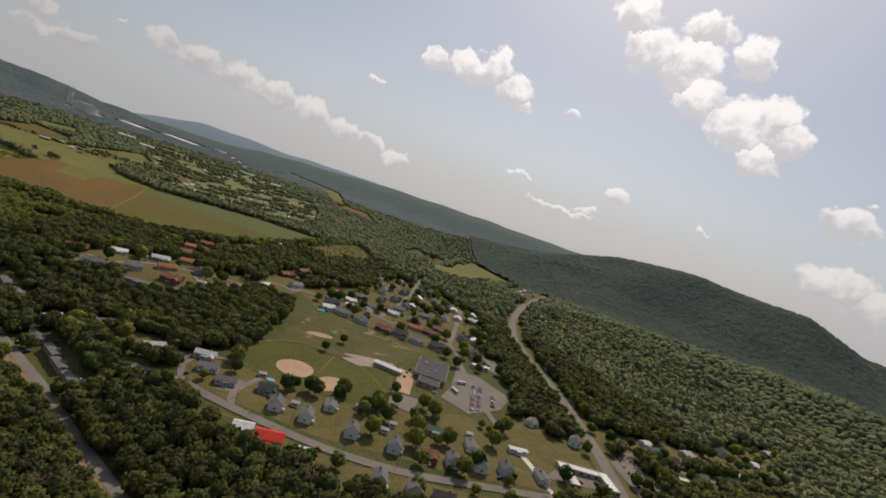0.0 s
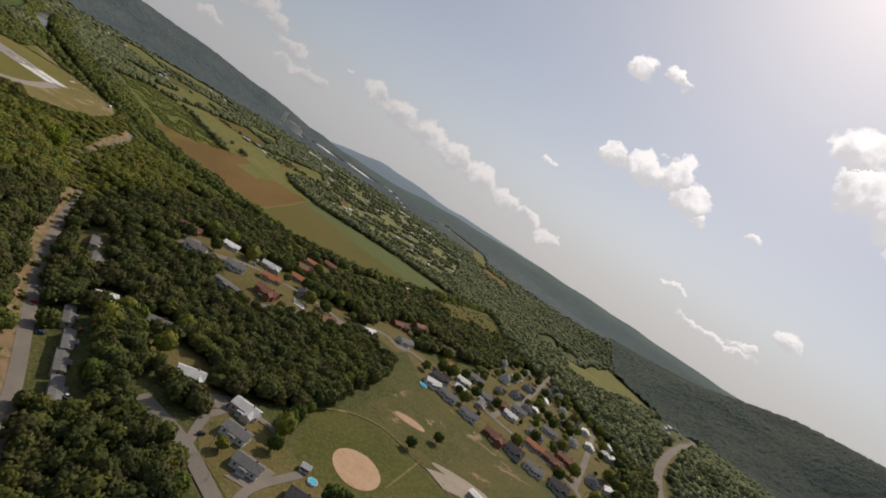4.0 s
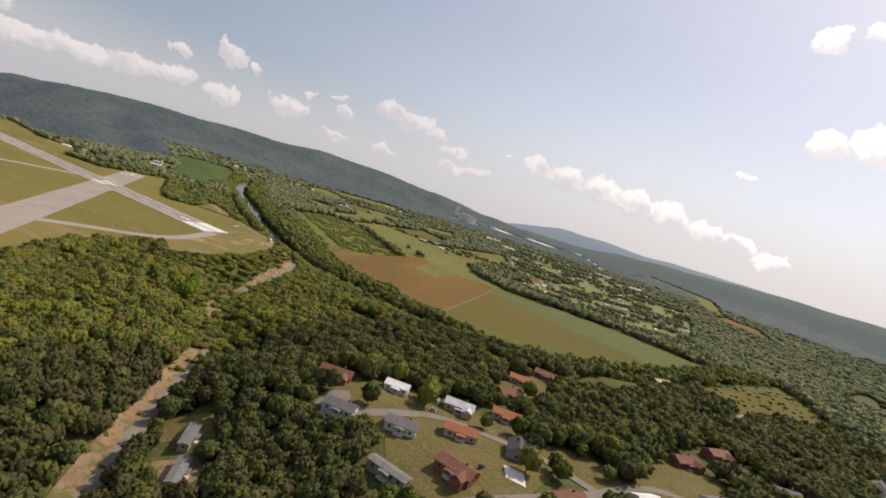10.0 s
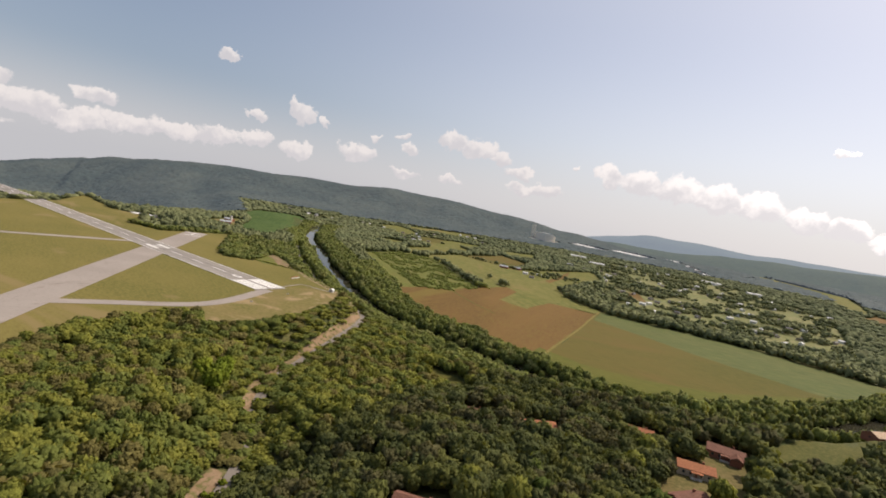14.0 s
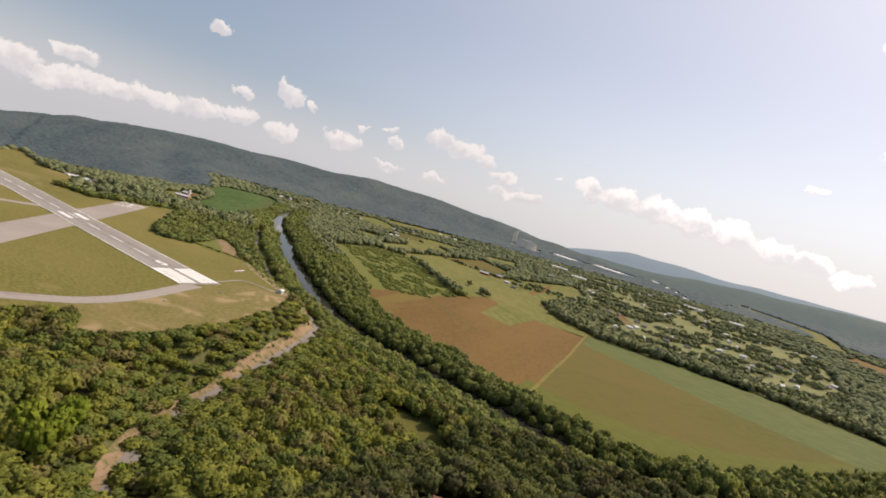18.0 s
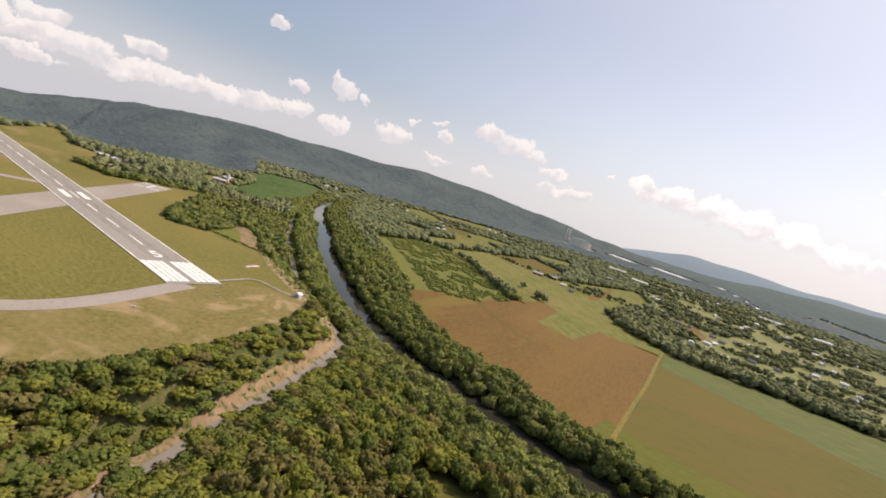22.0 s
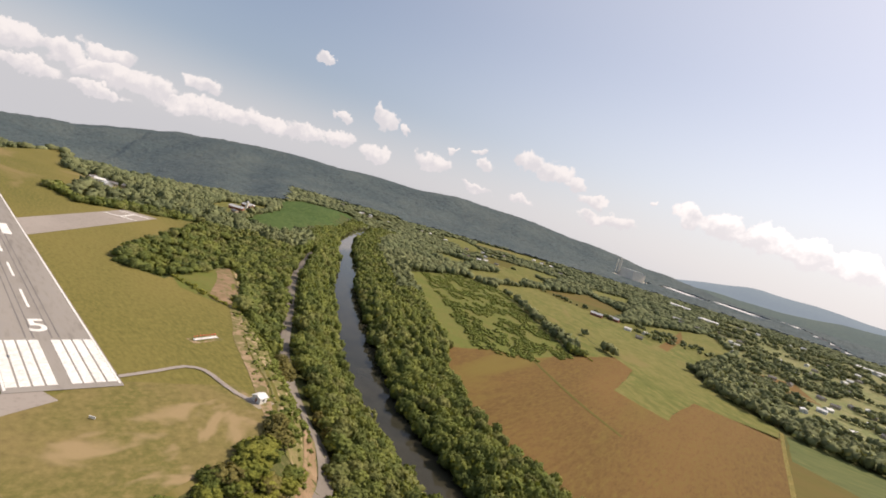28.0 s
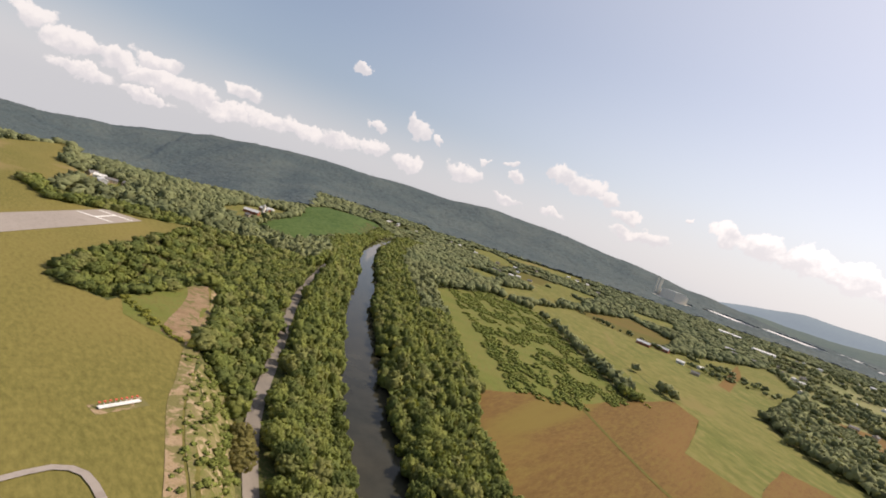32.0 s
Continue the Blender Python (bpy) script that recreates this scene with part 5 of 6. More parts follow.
def car(paint, label, long=4.5, tall=1.45, name="car"):
    root = tagged(new(name), label, "car" if name == "car" else name, "parked cars" if name == "car" else "parked buses")
    h = long / 2
    part("body", box(-h, h, -0.9, 0.9, 0.35, 0.35 + tall * 0.45, 0.14), paint, root)
    part("cabin", prism([(-h * 0.72, 0.35 + tall * 0.45), (h * 0.45, 0.35 + tall * 0.45), (h * 0.18, 0.3 + tall), (-h * 0.5, 0.3 + tall)], -0.78, 0.78), "window_glass", root)
    part("roof_panel", box(-h * 0.5, h * 0.18, -0.74, 0.74, 0.3 + tall, 0.36 + tall), paint, root)
    for sx in (-0.62, 0.62):
        for sy in (-0.88, 0.88):
            bm = tube(0.33, 0.33, -0.11, 0.11, 12)
            bmesh.ops.transform(bm, matrix=Matrix.Translation((sx * h, sy, 0.33)) @ Matrix.Rotation(math.pi / 2, 4, "X"), verts=bm.verts)
            part("wheel", bm, "tyre", root)
    return root


def bus(label):
    root = tagged(new("bus"), label, "bus", "parked buses")
    part("body", box(-5.5, 5.5, -1.25, 1.25, 0.5, 3.0, 0.2), "car_white", root)
    for s in (-1, 1):
        part("window_band", box(-4.6, 5.0, s * 1.25 - 0.03, s * 1.25 + 0.03, 1.7, 2.5), "window_glass", root)
    part("windscreen", box(5.47, 5.53, -1.05, 1.05, 1.5, 2.6), "window_glass", root)
    for x in (-3.6, 3.6):
        for y in (-1.15, 1.15):
            bm = tube(0.5, 0.5, -0.14, 0.14, 12)
            bmesh.ops.transform(bm, matrix=Matrix.Translation((x, y, 0.5)) @ Matrix.Rotation(math.pi / 2, 4, "X"), verts=bm.verts)
            part("wheel", bm, "tyre", root)
    return root


coach = bus("white school bus parked on asphalt")
place(coach, 90, 518, 20, 0.45)
copy_thing(coach, spot(81, 490, -60, 0.45))
CARS = [(paint, car(paint, lab)) for paint, lab in (("car_white", "white car parked on asphalt"), ("car_silver", "silver car parked on asphalt"), ("car_dark", "dark car parked on asphalt"), ("car_red", "red car parked on asphalt"), ("car_blue", "blue car parked on asphalt"))]
lots = [(97 + i * 0.35, 457 + i * 3.1, 10) for i in range(22)] + [(104 + i * 0.4, 462 + i * 3.1, 10) for i in range(20)] + [(121 + i * 0.4, 481 + i * 3.2, 10) for i in range(9)] + [(244 + (i % 2) * 13, 392 + i * 5.5, 70) for i in range(12)] + [(250 + (i % 3) * 4, 398 + i * 5.0, 70) for i in range(9)]
lots += [(-97, 364, 80), (-252, 358, 62), (-238, 350, 62), (-232, 366, 100), (-186, 331, 20), (50, 337, 90), (56, 336, 95), (-160, 397, 60), (30, 500, 60), (33, 512, 60), (28, 486, 60), (60, 470, 20), (132, 612, 5), (132, 620, 5), (140, 640, 8), (-232, 545, 80), (-289, 572, 30), (-45, 632, 0), (20, 655, 90), (223, 690, 84), (226, 610, 92), (219, 470, 90), (205, 800, 80), (114, 330, 8), (-20, 313, -6), (110, 348, 30), (-130, 356, 70), (-280, 372, 40), (-266, 362, 40), (232, 560, 40), (236, 580, 40), (240, 572, 40), (196, 402, 0), (184, 380, 0)]
used = set()
for i, (x, y, turn) in enumerate(lots):
    k = int(rng.integers(0, 5)) if i >= 5 else i
    m = spot(x + rng.uniform(-0.3, 0.3), y + rng.uniform(-0.3, 0.3), turn + rng.uniform(-4, 4), 0.5)
    if k in used:
        copy_thing(CARS[k][1], m)
    else:
        used.add(k)
        CARS[k][1].matrix_basis = m


# airfield furniture
hut = tagged(new("equipment_hut"), "small white equipment hut on a gravel pad", "hut")
part("wall", box(-2.4, 2.4, -2, 2, 0, 2.6), "siding_white", hut)
part("roof", prism([(-2.8, 2.6), (2.8, 2.6), (0, 3.7)], -2.4, 2.4), "roof_white", hut)
part("door", box(-0.5, 0.5, -2.06, -1.98, 0, 2.0), "door_paint", hut)
part("gravel_pad", box(-5, 5, -4.5, 4.5, -0.4, 0.02), "gravel", hut)
for s in (-1, 1):
    part("window", box(s * 2.4 - 0.04, s * 2.4 + 0.04, -0.6, 0.6, 1.0, 1.9), "window_glass", hut)
place(hut, -704, 700, 30, 0.2)
HOUSE_GAPS.append((-700, 694, 16))
rack = tagged(new("approach_light_rack"), "white light rack with red lamps on bare soil", "light rack")
part("soil_pad", box(-9, 9, -3.5, 3.5, -0.3, 0.04), "pale_earth", rack)
part("tray", box(-7, 7, -0.9, 0.9, 0.5, 0.75), "siding_white", rack)
for i in range(8):
    p = part("lamp_post", tube(0.1, 0.1, 0.04, 1.5, 6, -6.3 + i * 1.8, 1.2), "siding_white", rack)
    part("lamp", tube(0.35, 0.45, 1.5, 2.0, 8, -6.3 + i * 1.8, 1.2), "red_light", p)
place(rack, -772, 688, 118, 0.15)
sign = tagged(new("runway_sign"), "low white airfield marker board", "sign", "airfield markers")
part("board", box(-1.1, 1.1, -0.15, 0.15, 0.4, 1.2), "siding_white", sign)
for s in (-1, 1):
    part("post", tube(0.06, 0.06, 0, 0.5, 6, s * 0.8, 0), "steel", sign)
for i, (x, y, t) in enumerate([(-737, 612, 20), (-690, 640, 60), (-660, 590, 70)]):
    if i:
        copy_thing(sign, spot(x, y, t))
    else:
        place(sign, x, y, t)

# the farm on the knoll, and farms beyond the fields
silo = tagged(new("silo"), "pale concrete farm silo with a domed cap", "silo")
part("shaft", tube(3, 3, -1, 16, 16), "pale_concrete", silo)
part("cap", tube(3.1, 0.6, 16, 18.2, 16), "roof_silver", silo)
place(silo, -1545, 878, 0)
barn = house("barn", 26, 12, 5.5, 0.55, "roof_silver", "brick_red", "long barn with a metal roof", porch=False, chimney=False)
barn["group"] = "barns"
place(barn, -1600, 893, 30)
for x, y, t in ((-1500, 850, 60), (-1191, 1579, 25), (-1175, 1621, 20), (-1275, 2067, 40)):
    copy_thing(barn, spot(x, y, t))
far_house = house("house", 14, 9, 4.0, 0.5, "roof_white", "siding_white", "far white house among trees", porch=False, chimney=False, bays=(-0.45, 0.45))
far_dark = house("house", 14, 9, 4.0, 0.5, "roof_gray", "siding_tan", "far tan house with a grey roof", porch=False, chimney=True, bays=(-0.45, 0.45))
far_sites = [(-1385, 632), (-1363, 646), (-1300, 640), (-1405, 622), (-1660, 915), (-1450, 838), (-1834, 940), (-1364, 666), (-1103, 1574), (-1047, 1531), (-1087, 1618), (-1203, 2049), (-1078, 2017), (-1140, 2060), (-749, 1813), (-730, 1768), (-863, 2082), (-915, 2012), (-979, 2039), (-1248, 2040), (-1020, 1880), (-700, 1790)]
while len(far_sites) < 120:
    x, y = rng.uniform(-1400, -330), rng.uniform(1350, 2600)
    if inside(SUBURB, np.array([x]), np.array([y]))[0] and min(math.hypot(x - a, y - b) for a, b in far_sites) > 28:
        far_sites.append((x, y))
while len(far_sites) < 165:
    x, y = rng.uniform(-2900, -1700), rng.uniform(1300, 2800)
    far_sites.append((x, y))
    if len(far_sites) % 3:
        far_sites.append((x + 34, y + 20))
for x, y in [(345, 1500), (360, 1540), (380, 1580), (330, 1450), (400, 1620), (420, 1640), (372, 1470), (440, 1700), (300, 1400), (318, 1380)]:
    far_sites.append((x, y))
for i, (x, y) in enumerate(far_sites):
    src = far_house if i % 2 == 0 else far_dark
    m = spot(x, y, rng.uniform(0, 180), 0.4)
    if i < 2:
        src.matrix_basis = m
    else:
        copy_thing(src, m)
    HOUSE_GAPS.append((x, y, 14 if i < 120 else 45))
far_house["group"] = far_dark["group"] = "houses of the far suburb"

# the works and long white halls down the valley
YARDS = [(-2030, 2900, 95), (-1860, 3120, 120), (-1640, 3260, 130)]
LOT = [(-1480, 3390), (-1310, 3240), (-1080, 2850), (-1058, 2860), (-1285, 3262), (-1460, 3420)]
drape("industrial_lot", LOT, "gravel_roof", 10.0, 60, "pale paved lots of a far industrial strip", "lot")


def off_yards(x, y):
    """Ground that no works or lot takes up."""
    ok = ~inside(LOT, x, y)
    for a, b, r in YARDS:
        ok &= np.hypot(x - a, y - b) > r
    return ok


drape("works_yard", [(-2030 + 150 * math.cos(k * 0.52) * (1 + 0.15 * math.sin(k * 2.3)), 2900 + 110 * math.sin(k * 0.52)) for k in range(12)], "pale_concrete", 3.0, 25, "pale dusty yard round the stone works", "yard")
works = tagged(new("factory"), "tan stone works with tall stacks far down the valley", "factory")
for x0, x1, y0, y1, z in ((-80, 60, -26, 26, 34), (-40, 10, -60, -27, 24), (61, 120, -18, 18, 18)):
    part("hall", box(x0, x1, y0, y1, -40, z), "pale_concrete", works)
    part("roof", box(x0 + 1, x1 - 1, y0 + 1, y1 - 1, z, z + 0.6), "roof_silver", works)
for x in (84, 100, 130):
    part("chimney", tube(4.4, 3.2, -40, 72, 12, x, 26), "pale_concrete", works)
place(works, -2030, 2900, 150, 16)
for x, y, t, l, d in ((-1860, 3120, 150, 270, 120), (-1640, 3260, 155, 300, 130), (-1300, 2300, 40, 60, 22), (-1480, 2440, 20, 70, 24), (-930, 2560, 10, 80, 26), (-760, 2480, 30, 50, 20), (-1450, 3400, 150, 120, 40), (-1290, 3220, 120, 90, 36), (-1190, 3080, 125, 80, 30), (-1085, 2900, 118, 90, 30)):
    plant = tagged(new("warehouse"), "long white-roofed industrial hall", "warehouse", "industrial halls")
    part("wall", box(-l / 2, l / 2, -d / 2, d / 2, -6, 8), "siding_white", plant)
    part("roof", prism([(-d / 2 - 0.5, 8), (d / 2 + 0.5, 8), (0, 10.5)], -l / 2 - 0.5, l / 2 + 0.5), "roof_white", plant).rotation_euler = (0, 0, math.pi / 2)
    place(plant, x, y, t, 1.0)
    HOUSE_GAPS.append((x, y, l / 2))


# trees that stand alone
def yard_tree(i, tall, wide, leaf, label):
    root = tagged(new("tree"), label, "tree", "yard trees")
    bm = tube(wide * 0.035, wide * 0.02, -0.5, tall * 0.55, 8)
    for k in range(5):
        a = k * 1.3 + i
        end = Vector((math.cos(a) * wide * 0.3, math.sin(a) * wide * 0.3, tall * rng.uniform(0.55, 0.75)))
        start = Vector((0, 0, tall * (0.28 + 0.04 * k)))
        limb = tube(wide * 0.014, wide * 0.006, 0, (end - start).length, 5)
        bmesh.ops.transform(limb, matrix=Matrix.Translation(start) @ (end - start).to_track_quat("Z", "Y").to_matrix().to_4x4(), verts=limb.verts)
        tmp = bpy.data.meshes.new("limb")
        limb.to_mesh(tmp)
        limb.free()
        bm.from_mesh(tmp)
        bpy.data.meshes.remove(tmp)
    part("trunk", bm, "bark", root)
    v, f = crown_form("near")
    me = mesh_from("crown", v * np.array((wide, wide, tall * 1.08)) - np.array((0, 0, tall * 0.08)), f, leaf, flat=False)
    crown = new("crown", me)
    crown.parent = root
    return root


TREES = [yard_tree(i, t, wd, leaf, lab) for i, (t, wd, leaf, lab) in enumerate([
    (14, 12, "leaf_yard", "broad dark green yard tree"), (11, 9, "leaf_yard", "rounded dark green yard tree"), (16, 13, "leaf_wood", "tall spreading green tree"),
    (8, 7, "leaf_wood", "small bushy green tree"), (12, 10, "leaf_bank", "leafy mid-green yard tree"), (6, 4.5, "leaf_yard", "small dark conical evergreen"), (17, 12, "leaf_light", "bright yellow-green tree at the wood edge")])]
tree_sites = [(-40, 384, 0), (-46, 387, 0), (-58, 386, 1), (-21, 400, 2), (-22, 387, 0), (-44, 526, 1), (-114, 416, 0), (-104, 381, 1), (10, 388, 2), (18, 378, 0), (10, 350, 2), (80, 336, 2), (92, 352, 0), (70, 372, 2), (-22, 296, 1), (-56, 490, 1), (122, 352, 5), (-110, 396, 2), (-112, 404, 0), (60, 405, 3), (110, 395, 2), (118, 420, 0), (125, 430, 2), (-5, 300, 4), (48, 300, 4), (-505, 508, 6), (-512, 515, 6), (-516, 505, 6), (-520, 520, 6), (-640, 880, 1), (-118, 356, 3)]
trial = 0
while len(tree_sites) < 420 and trial < 14000:
    trial += 1
    x, y = rng.uniform(-360, 540), rng.uniform(285, 1010)
    p = (np.array([x]), np.array([y]))
    zone = inside(TOWN, *p)[0] or (-345 < x < -140 and 480 < y < 720) or (230 < x < 530 and 380 < y < 640) or (-260 < x < -190 and 330 < y < 420)
    ball = inside(FIELD_OUT, *p)[0] or (-110 < x < 50 and 470 < y < 610) or (20 < x < 150 and 440 < y < 565) or (-182 < x < -126 and 620 < y < 735)
    if not zone or ball or (rng.uniform() < (0.25 if y > 630 else 0.62) and (inside(TOWN, *p)[0])):
        continue
    if min(line_distance(line, *p)[0] for line in list(STREETS.values()) + [HIGHWAY, VALLEY_ROAD]) < 7:
        continue
    if min(math.hypot(x - a, y - b) - g for a, b, g in HOUSE_GAPS) < -2 or min(math.hypot(x - a, y - b) for a, b, _ in tree_sites) < 6:
        continue
    tree_sites.append((x, y, int(rng.choice([0, 0, 1, 2, 2, 3, 4, 5]))))
seen = set()
for x, y, k in tree_sites[:300]:
    m = spot(x, y, rng.uniform(0, 360), 0.1)
    if k in seen:
        t = copy_thing(TREES[k], m)
    else:
        seen.add(k)
        TREES[k].matrix_basis = m
rest = np.array([q[:2] for q in tree_sites[300:]])
crowns("yard_trees", "near", rest[:, 0], rest[:, 1], rng.uniform(7, 12, len(rest)), rng.uniform(8, 14, len(rest)), "leaf_moss", "green trees between the houses of the valley", 0.6)


# poles of the street's power line
def utility_pole():
    root = tagged(new("utility_pole"), "brown wooden power pole with a crossarm", "utility pole", "street power poles")
    part("pole", tube(0.17, 0.11, -1.0, 10.5, 8), "bark", root)
    part("crossarm", box(-1.2, 1.2, -0.07, 0.07, 9.5, 9.7), "bark", root)
    part("transformer", tube(0.28, 0.28, 7.6, 8.6, 10, 0.42, 0.0), "steel", root)
    return root


pole = utility_pole()
for i, (x, y) in enumerate([(-120, 350), (-85, 335), (-44, 326), (-4, 322), (34, 323), (67, 329), (113, 341), (150, 350), (88, 640), (50, 664), (0, 671), (-58, 678)]):
    if i:
        copy_thing(pole, spot(x, y, 80 if i < 8 else 90))
    else:
        place(pole, x, y, 75)
BANK = lambda x, y: line_distance(RIVER, x, y) < 70
REST = lambda x, y: line_distance(RIVER, x, y) >= 70
NEAR_BOX, MID_BOX = (-1300, 500, 150, 1300), (-2400, 1300, 0, 2600)
RIGHT = lambda x, y: (x > 260) & (from_flight(x, y) > 1400)
FOOT = lambda x, y: (x < -2000) & (y - FROM[1] < 0.31 * (FROM[0] - x))
HILL = lambda x, y: (x + 0.25 * (y - 500) > -430)
wood(7.3, NEAR_BOX, 0, 215, "near", "woodland", "leaf_wood", "dense yellow-green broadleaf woodland", 10.4, 13, lambda x, y: REST(x, y) & ~HILL(x, y))
wood(7.3, NEAR_BOX, 0, 215, "near", "woodland", "leaf_dark", "dense dark green woodland round the houses", 10.4, 13, lambda x, y: REST(x, y) & HILL(x, y))
wood(7.5, NEAR_BOX, 0, 300, "near", "riverbank_trees", "leaf_bank", "leafy green trees along the river banks", 10.5, 14, BANK)
wood(7.8, NEAR_BOX, 215, 620, "mid", "woodland", "leaf_wood", "dense green broadleaf woodland on the slopes", 10.8, 13, lambda x, y: REST(x, y) & ~HILL(x, y) & (x > -770))
wood(7.8, NEAR_BOX, 215, 620, "mid", "woodland", "leaf_bank", "green broadleaf wood at the airfield corner", 10.8, 13, lambda x, y: REST(x, y) & (x <= -770))
wood(7.8, NEAR_BOX, 215, 620, "mid", "woodland", "leaf_dark", "dense dark green woodland round the town", 10.8, 13, lambda x, y: REST(x, y) & HILL(x, y))
wood(8.5, (-2200, 500, 500, 1600), 300, 1500, "mid", "riverbank_trees", "leaf_bank", "belt of trees along the far river", 10, 15, BANK)
wood(11.0, MID_BOX, 620, 950, "far", "woodland", "leaf_far_haze", "wooded valley slopes of mixed broadleaf trees", 13, 15, lambda x, y: REST(x, y) & ~inside(SUBURB, x, y))
wood(12.0, MID_BOX, 950, 1400, "speck", "woodland", "leaf_far_haze", "wooded valley slopes farther down the valley", 14, 15, lambda x, y: REST(x, y) & ~inside(SUBURB, x, y))
wood(18.0, (-3200, 2600, -400, 3100), 1400, 2300, "speck", "distant_woods", "leaf_far_haze", "distant wooded country below the ridge", 19.5, 10, lambda x, y: ~inside(SUBURB, x, y) & ~RIGHT(x, y) & ~FOOT(x, y))
wood(6.2, (-760, -400, 380, 745), 0, 300, "near", "woodland", "leaf_wood", "belt of young trees below the airfield edge", 8.4, 11, lambda x, y: line_distance(AIRPORT, x, y, True) < 48)


# scrub, weeds and hedges
def shrubs(name, poly, step, w, t, kind, mat, label, rows=None, keep=1.0):
    p = np.array(poly, float)
    ax, ay = np.meshgrid(np.arange(p[:, 0].min(), p[:, 0].max(), step), np.arange(p[:, 1].min(), p[:, 1].max(), step))
    x, y = ax.ravel() + rng.uniform(-0.5, 0.5, ax.size) * step, ay.ravel() + rng.uniform(-0.5, 0.5, ax.size) * step
    ok = inside(poly, x, y) & (rng.uniform(0, 1, x.size) < keep)
    if rows and rows[0] == "patch":
        ca, sa = math.cos(radians(rows[3])), math.sin(radians(rows[3]))
        n = np.array([noise.fractal(((a * ca + b * sa) * rows[1] * 0.45, (b * ca - a * sa) * rows[1], 4.0), 0.9, 2.0, 3) for a, b in zip(x, y)])
        ok &= n > rows[2]
    elif rows:
        u = x * math.cos(radians(rows[0])) + y * math.sin(radians(rows[0]))
        n = np.array([noise.noise((a * 0.012, b * 0.012, 1.0)) for a, b in zip(x, y)]) * (4.0 if rows[1] > 200 else 1.0)
        ok &= (np.sin(u / rows[1] * 6.2832 + n * 2.0) + n > rows[2])
    x, y = x[ok], y[ok]
    s = rng.uniform(0.6, 1.4, len(x))
    return crowns(name, kind, x, y, w * s, t * s, mat, label, 0.3)


shrubs("bank_scrub", [(-818, 722), (-797, 715), (-744, 711), (-716, 711), (-676, 707), (-672, 712), (-690, 722), (-730, 723), (-790, 732), (-816, 728)], 4.5, 3.4, 2.4, "mid", "leaf_scrub", "low green bushes on the weedy airfield bank", None, 0.4)
shrubs("scrub_bushes", [(-1310, 1170), (-1055, 1056), (-940, 1008), (-898, 990), (-880, 1035), (-873, 1066), (-898, 1157), (-1000, 1207), (-1140, 1285), (-1285, 1360), (-1365, 1300)], 3.6, 4.2, 2.1, "far", "leaf_scrub", "green bushes in the scrub land", ("patch", 0.05, -0.06, 155), 0.8)
shrubs("bank_weeds", [(-818, 720), (-797, 720), (-724, 716), (-680, 712), (-690, 724), (-730, 726), (-790, 736), (-816, 732)], 3.2, 3.2, 2.0, "mid", "leaf_scrub", "weeds and bushes on the eroded bank", None, 0.42)
shrubs("fence_hedge", [(-890, 686), (-888, 681), (-838, 704), (-834, 711)], 2.5, 2.6, 1.8, "mid", "leaf_wood", "low dark weeds along the fence", None, 0.8)
shrubs("road_verge_bushes", [(-530, 545), (-437, 490), (-300, 375), (-230, 325), (-225, 322), (-300, 384), (-437, 507), (-528, 560)], 5.0, 4.0, 3.2, "mid", "leaf_light", "light green bushes along the valley road", None, 0.25)
shrubs("meadow_bushes", [(-216, 965), (-205, 1120), (-182, 1285), (-130, 1240), (-80, 1090), (-100, 1030), (-160, 968)], 11.0, 4.0, 2.5, "far", "leaf_wood", "scattered bushes on the hillside meadow", None, 0.5)
shrubs("suburb_trees", SUBURB, 11.0, 11.5, 10.0, "far", "leaf_far_haze", "trees among the far suburb houses", ("patch", 0.020, 0.15, 40), 0.9)
shrubs("field_hedge", [(-1270, 1362), (-892, 1190), (-888, 1184), (-1265, 1355)], 4.0, 3.4, 2.6, "mid", "leaf_wood", "dark hedge between scrub and hay field", None, 0.8)
shrubs("hill_meadow_hedge", [(-1410, 1596), (-1163, 1618), (-1160, 1608), (-1408, 1586)], 8.0, 8, 10, "far", "leaf_far_haze", "line of trees between pastures", None, 0.8)
shrubs("cut_weeds", beside(VALLEY_ROAD[6:12], -7.0, -14.0), 3.5, 2.6, 1.8, "mid", "leaf_bank", "weeds on the earth cut", None, 0.35)
shrubs("cut_weeds", beside(VALLEY_ROAD[13:], -10.0, -18.0), 3.5, 2.6, 1.8, "mid", "leaf_bank", "weeds on the earth cut", None, 0.35)
shrubs("bank_weeds", [(-838, 712), (-797, 706), (-724, 703), (-690, 701), (-680, 708), (-716, 717), (-790, 726), (-830, 724)], 2.6, 2.0, 1.1, "far", "leaf_scrub", "low weeds on the pale eroded bank", None, 0.28)
shrubs("farm_trees", [(-1190, 1590), (-1000, 1575), (-960, 1680), (-1020, 1740), (-1120, 1720), (-1200, 1660)], 13.0, 10, 9, "far", "leaf_far_haze", "trees round the farmhouses beyond the meadow", ("patch", 0.02, -0.05, 30), 0.7)
shrubs("suburb_trees", [(-708, 1345), (-470, 1428), (-330, 1600), (-360, 1640), (-480, 1470), (-720, 1385)], 9.0, 11, 11, "far", "leaf_far_haze", "belt of trees between the fields and the far suburb", None, 0.95)
shrubs("suburb_trees", [(-868, 1430), (-715, 1345), (-470, 1428), (-480, 1500), (-700, 1420), (-820, 1500), (-905, 1600), (-950, 1640)], 9.5, 12, 12, "far", "leaf_far_haze", "thick belt of trees at the meadow corner", None, 0.9)

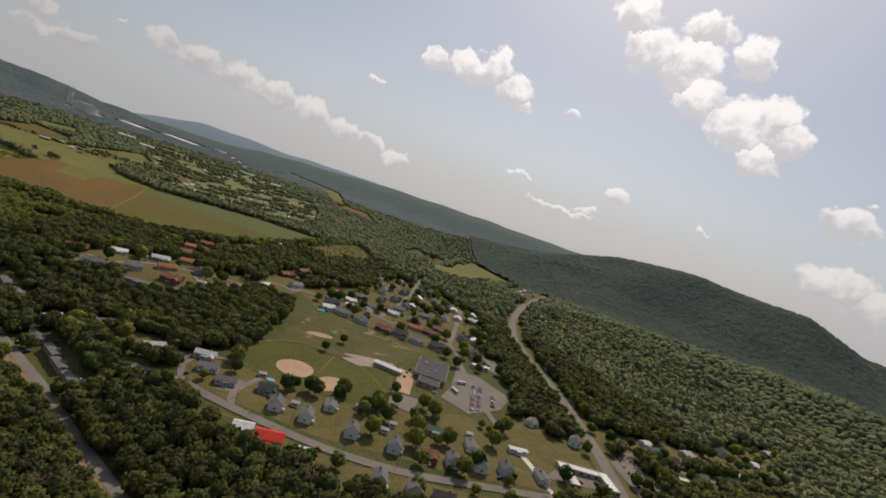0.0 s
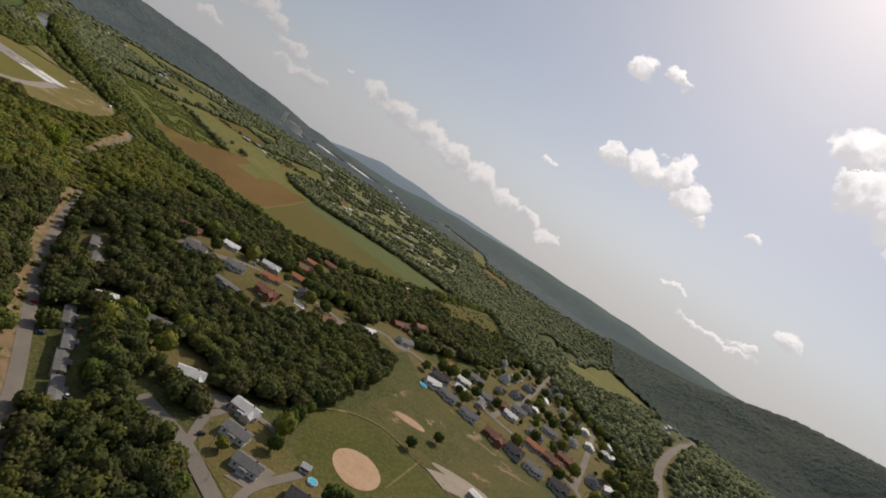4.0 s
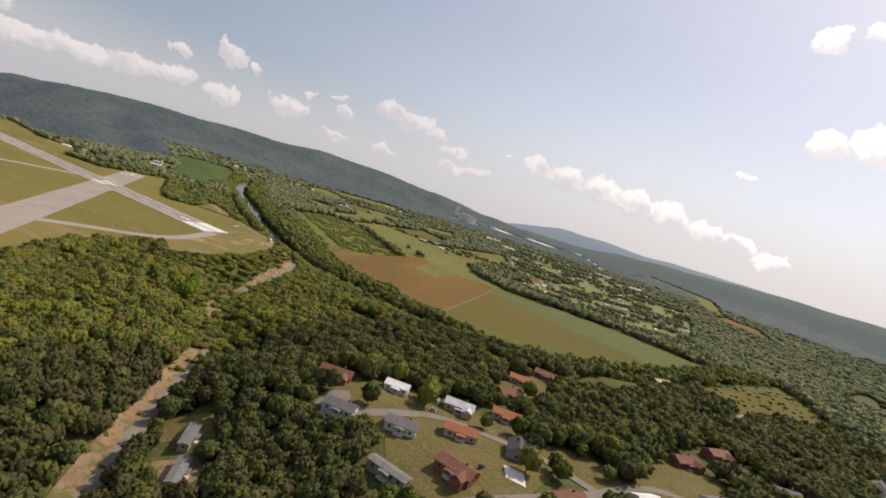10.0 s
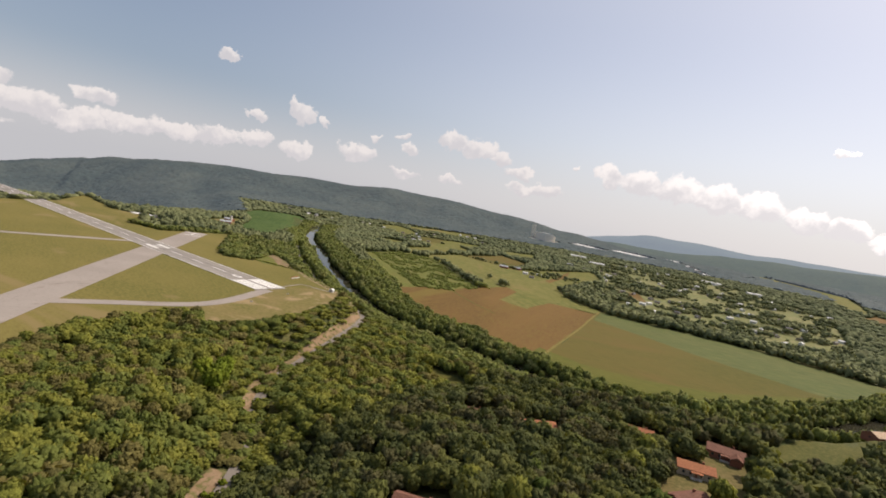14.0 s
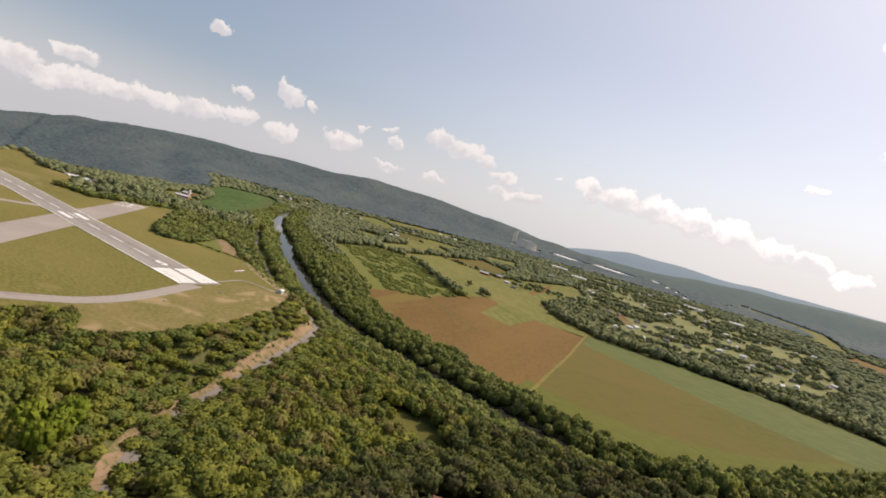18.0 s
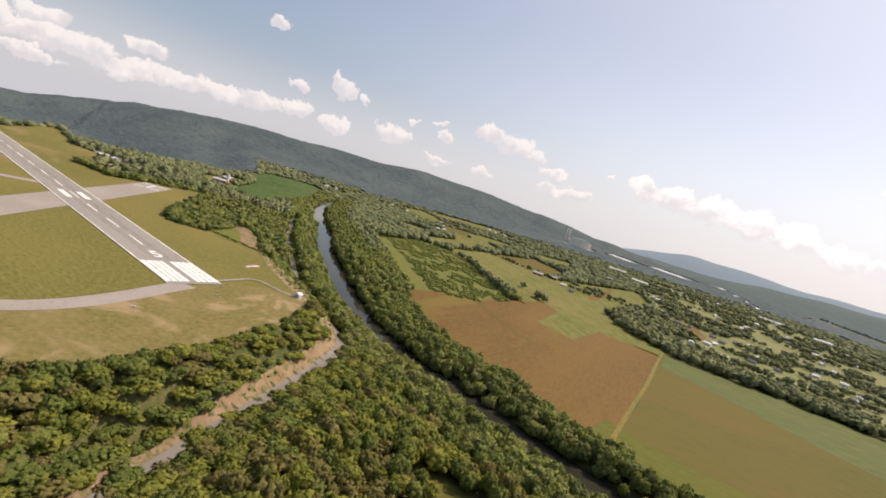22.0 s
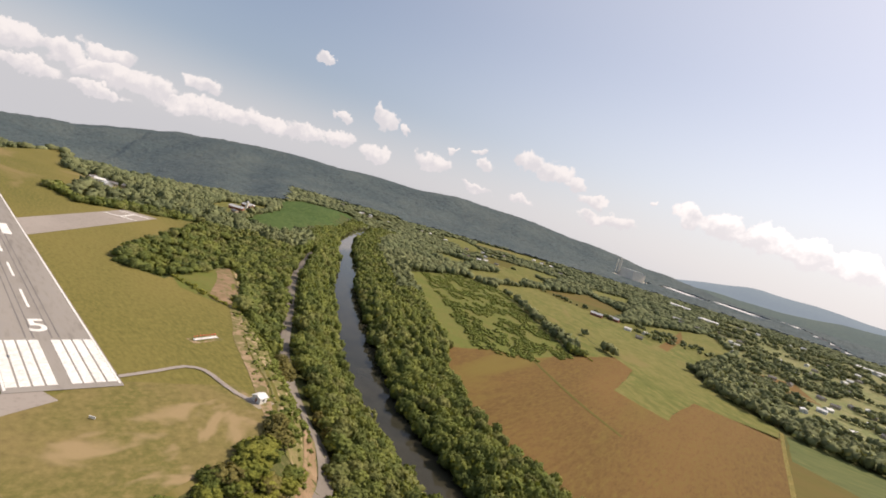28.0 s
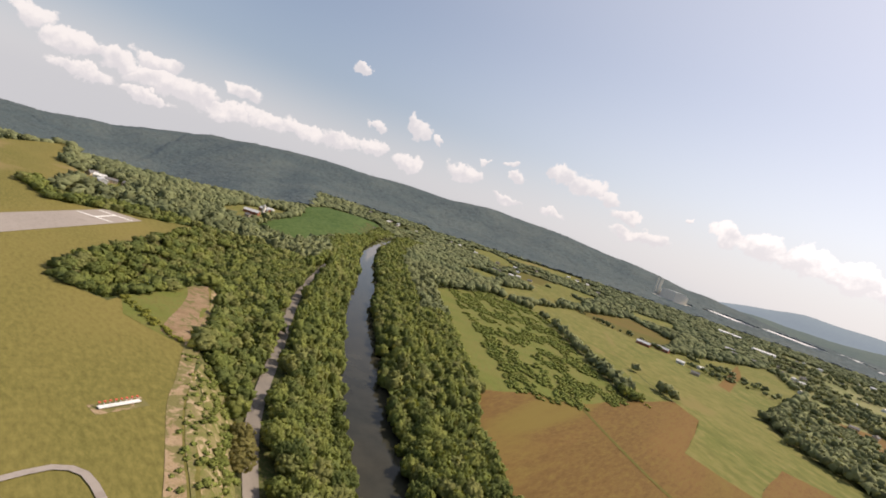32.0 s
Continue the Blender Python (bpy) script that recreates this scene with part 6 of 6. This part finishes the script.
# ---- the far hills behind the valley ----
def backdrop_hills(name, line, tops, wide, mat, label):
    c = smooth([(*p, t) for p, t in zip(line, tops)], 60.0)
    t = np.gradient(c[:, :2], axis=0)
    t /= np.linalg.norm(t, axis=1, keepdims=True)
    nrm = np.stack([-t[:, 1], t[:, 0]], 1)
    rows = []
    for u, k in ((-1.0, 0.0), (-0.6, 0.30), (-0.3, 0.72), (0.0, 1.0), (0.35, 0.7), (1.0, 0.0)):
        p = c[:, :2] + nrm * wide * u
        bumps = np.array([noise.noise((q[0] * 0.004, q[1] * 0.004, 2.0)) for q in p]) * 14 * k
        rows.append(np.column_stack([p, -60 + (c[:, 2] + 60) * k + bumps]))
    m = len(c)
    f = [(k * m + i, k * m + i + 1, (k + 1) * m + i + 1, (k + 1) * m + i) for k in range(5) for i in range(m - 1)]
    return tagged(new(name, mesh_from(name, np.concatenate(rows), f, mat, flat=False)), label, "hills", kind="structure")


# both hill lines glow pale blue, haze put into their material
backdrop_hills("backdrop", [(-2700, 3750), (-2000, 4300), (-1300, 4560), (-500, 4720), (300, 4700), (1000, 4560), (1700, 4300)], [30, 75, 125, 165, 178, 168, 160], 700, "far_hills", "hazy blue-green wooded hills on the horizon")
backdrop_hills("backdrop", [(-2600, 4170), (-2100, 4430), (-1500, 4650), (-700, 4800), (200, 4850)], [60, 165, 165, 170, 160], 500, "farthest_hills", "far mountain line, pale blue with painted haze")


# wooded ridges beyond the near country: one canopy sheet over the far ground, haze painted into its material
def canopy(name, box, step, where, label, mat="leaf_distance_haze"):
    ax, ay = np.meshgrid(np.arange(box[0], box[1], step), np.arange(box[2], box[3], step))
    ax, ay = ax + rng.uniform(-0.35, 0.35, ax.shape) * step, ay + rng.uniform(-0.35, 0.35, ax.shape) * step
    az_ = height(ax, ay) + 5 + rng.uniform(0, 9, ax.shape)
    m, n = ax.shape
    ids = np.arange(m * n).reshape(m, n)
    f = np.stack([ids[:-1, :-1], ids[:-1, 1:], ids[1:, 1:], ids[1:, :-1]], -1).reshape(-1, 4)
    cx, cy = ax[:-1, :-1].ravel(), ay[:-1, :-1].ravel()
    f = f[where(cx, cy)]
    used_v, f = np.unique(f, return_inverse=True)
    v = np.stack([ax.ravel(), ay.ravel(), az_.ravel()], -1)[used_v]
    return tagged(new(name, mesh_from(name, v, f.reshape(-1, 4), mat, flat=False)), label, "hills", kind="structure")


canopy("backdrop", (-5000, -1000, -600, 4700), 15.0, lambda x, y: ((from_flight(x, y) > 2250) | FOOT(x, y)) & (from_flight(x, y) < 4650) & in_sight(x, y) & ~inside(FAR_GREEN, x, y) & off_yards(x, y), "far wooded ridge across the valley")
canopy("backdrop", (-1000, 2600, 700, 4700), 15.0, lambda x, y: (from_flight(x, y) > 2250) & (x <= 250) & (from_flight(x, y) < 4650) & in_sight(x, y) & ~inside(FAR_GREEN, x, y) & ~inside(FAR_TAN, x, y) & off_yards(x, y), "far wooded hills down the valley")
canopy("backdrop", (200, 2600, 700, 4700), 11.0, lambda x, y: (from_flight(x, y) > 1380) & (x > 250) & (from_flight(x, y) < 4000) & in_sight(x, y) & ~inside(PASTURE, x, y), "dark wooded mountain above the valley town", "leaf_ridge_haze")
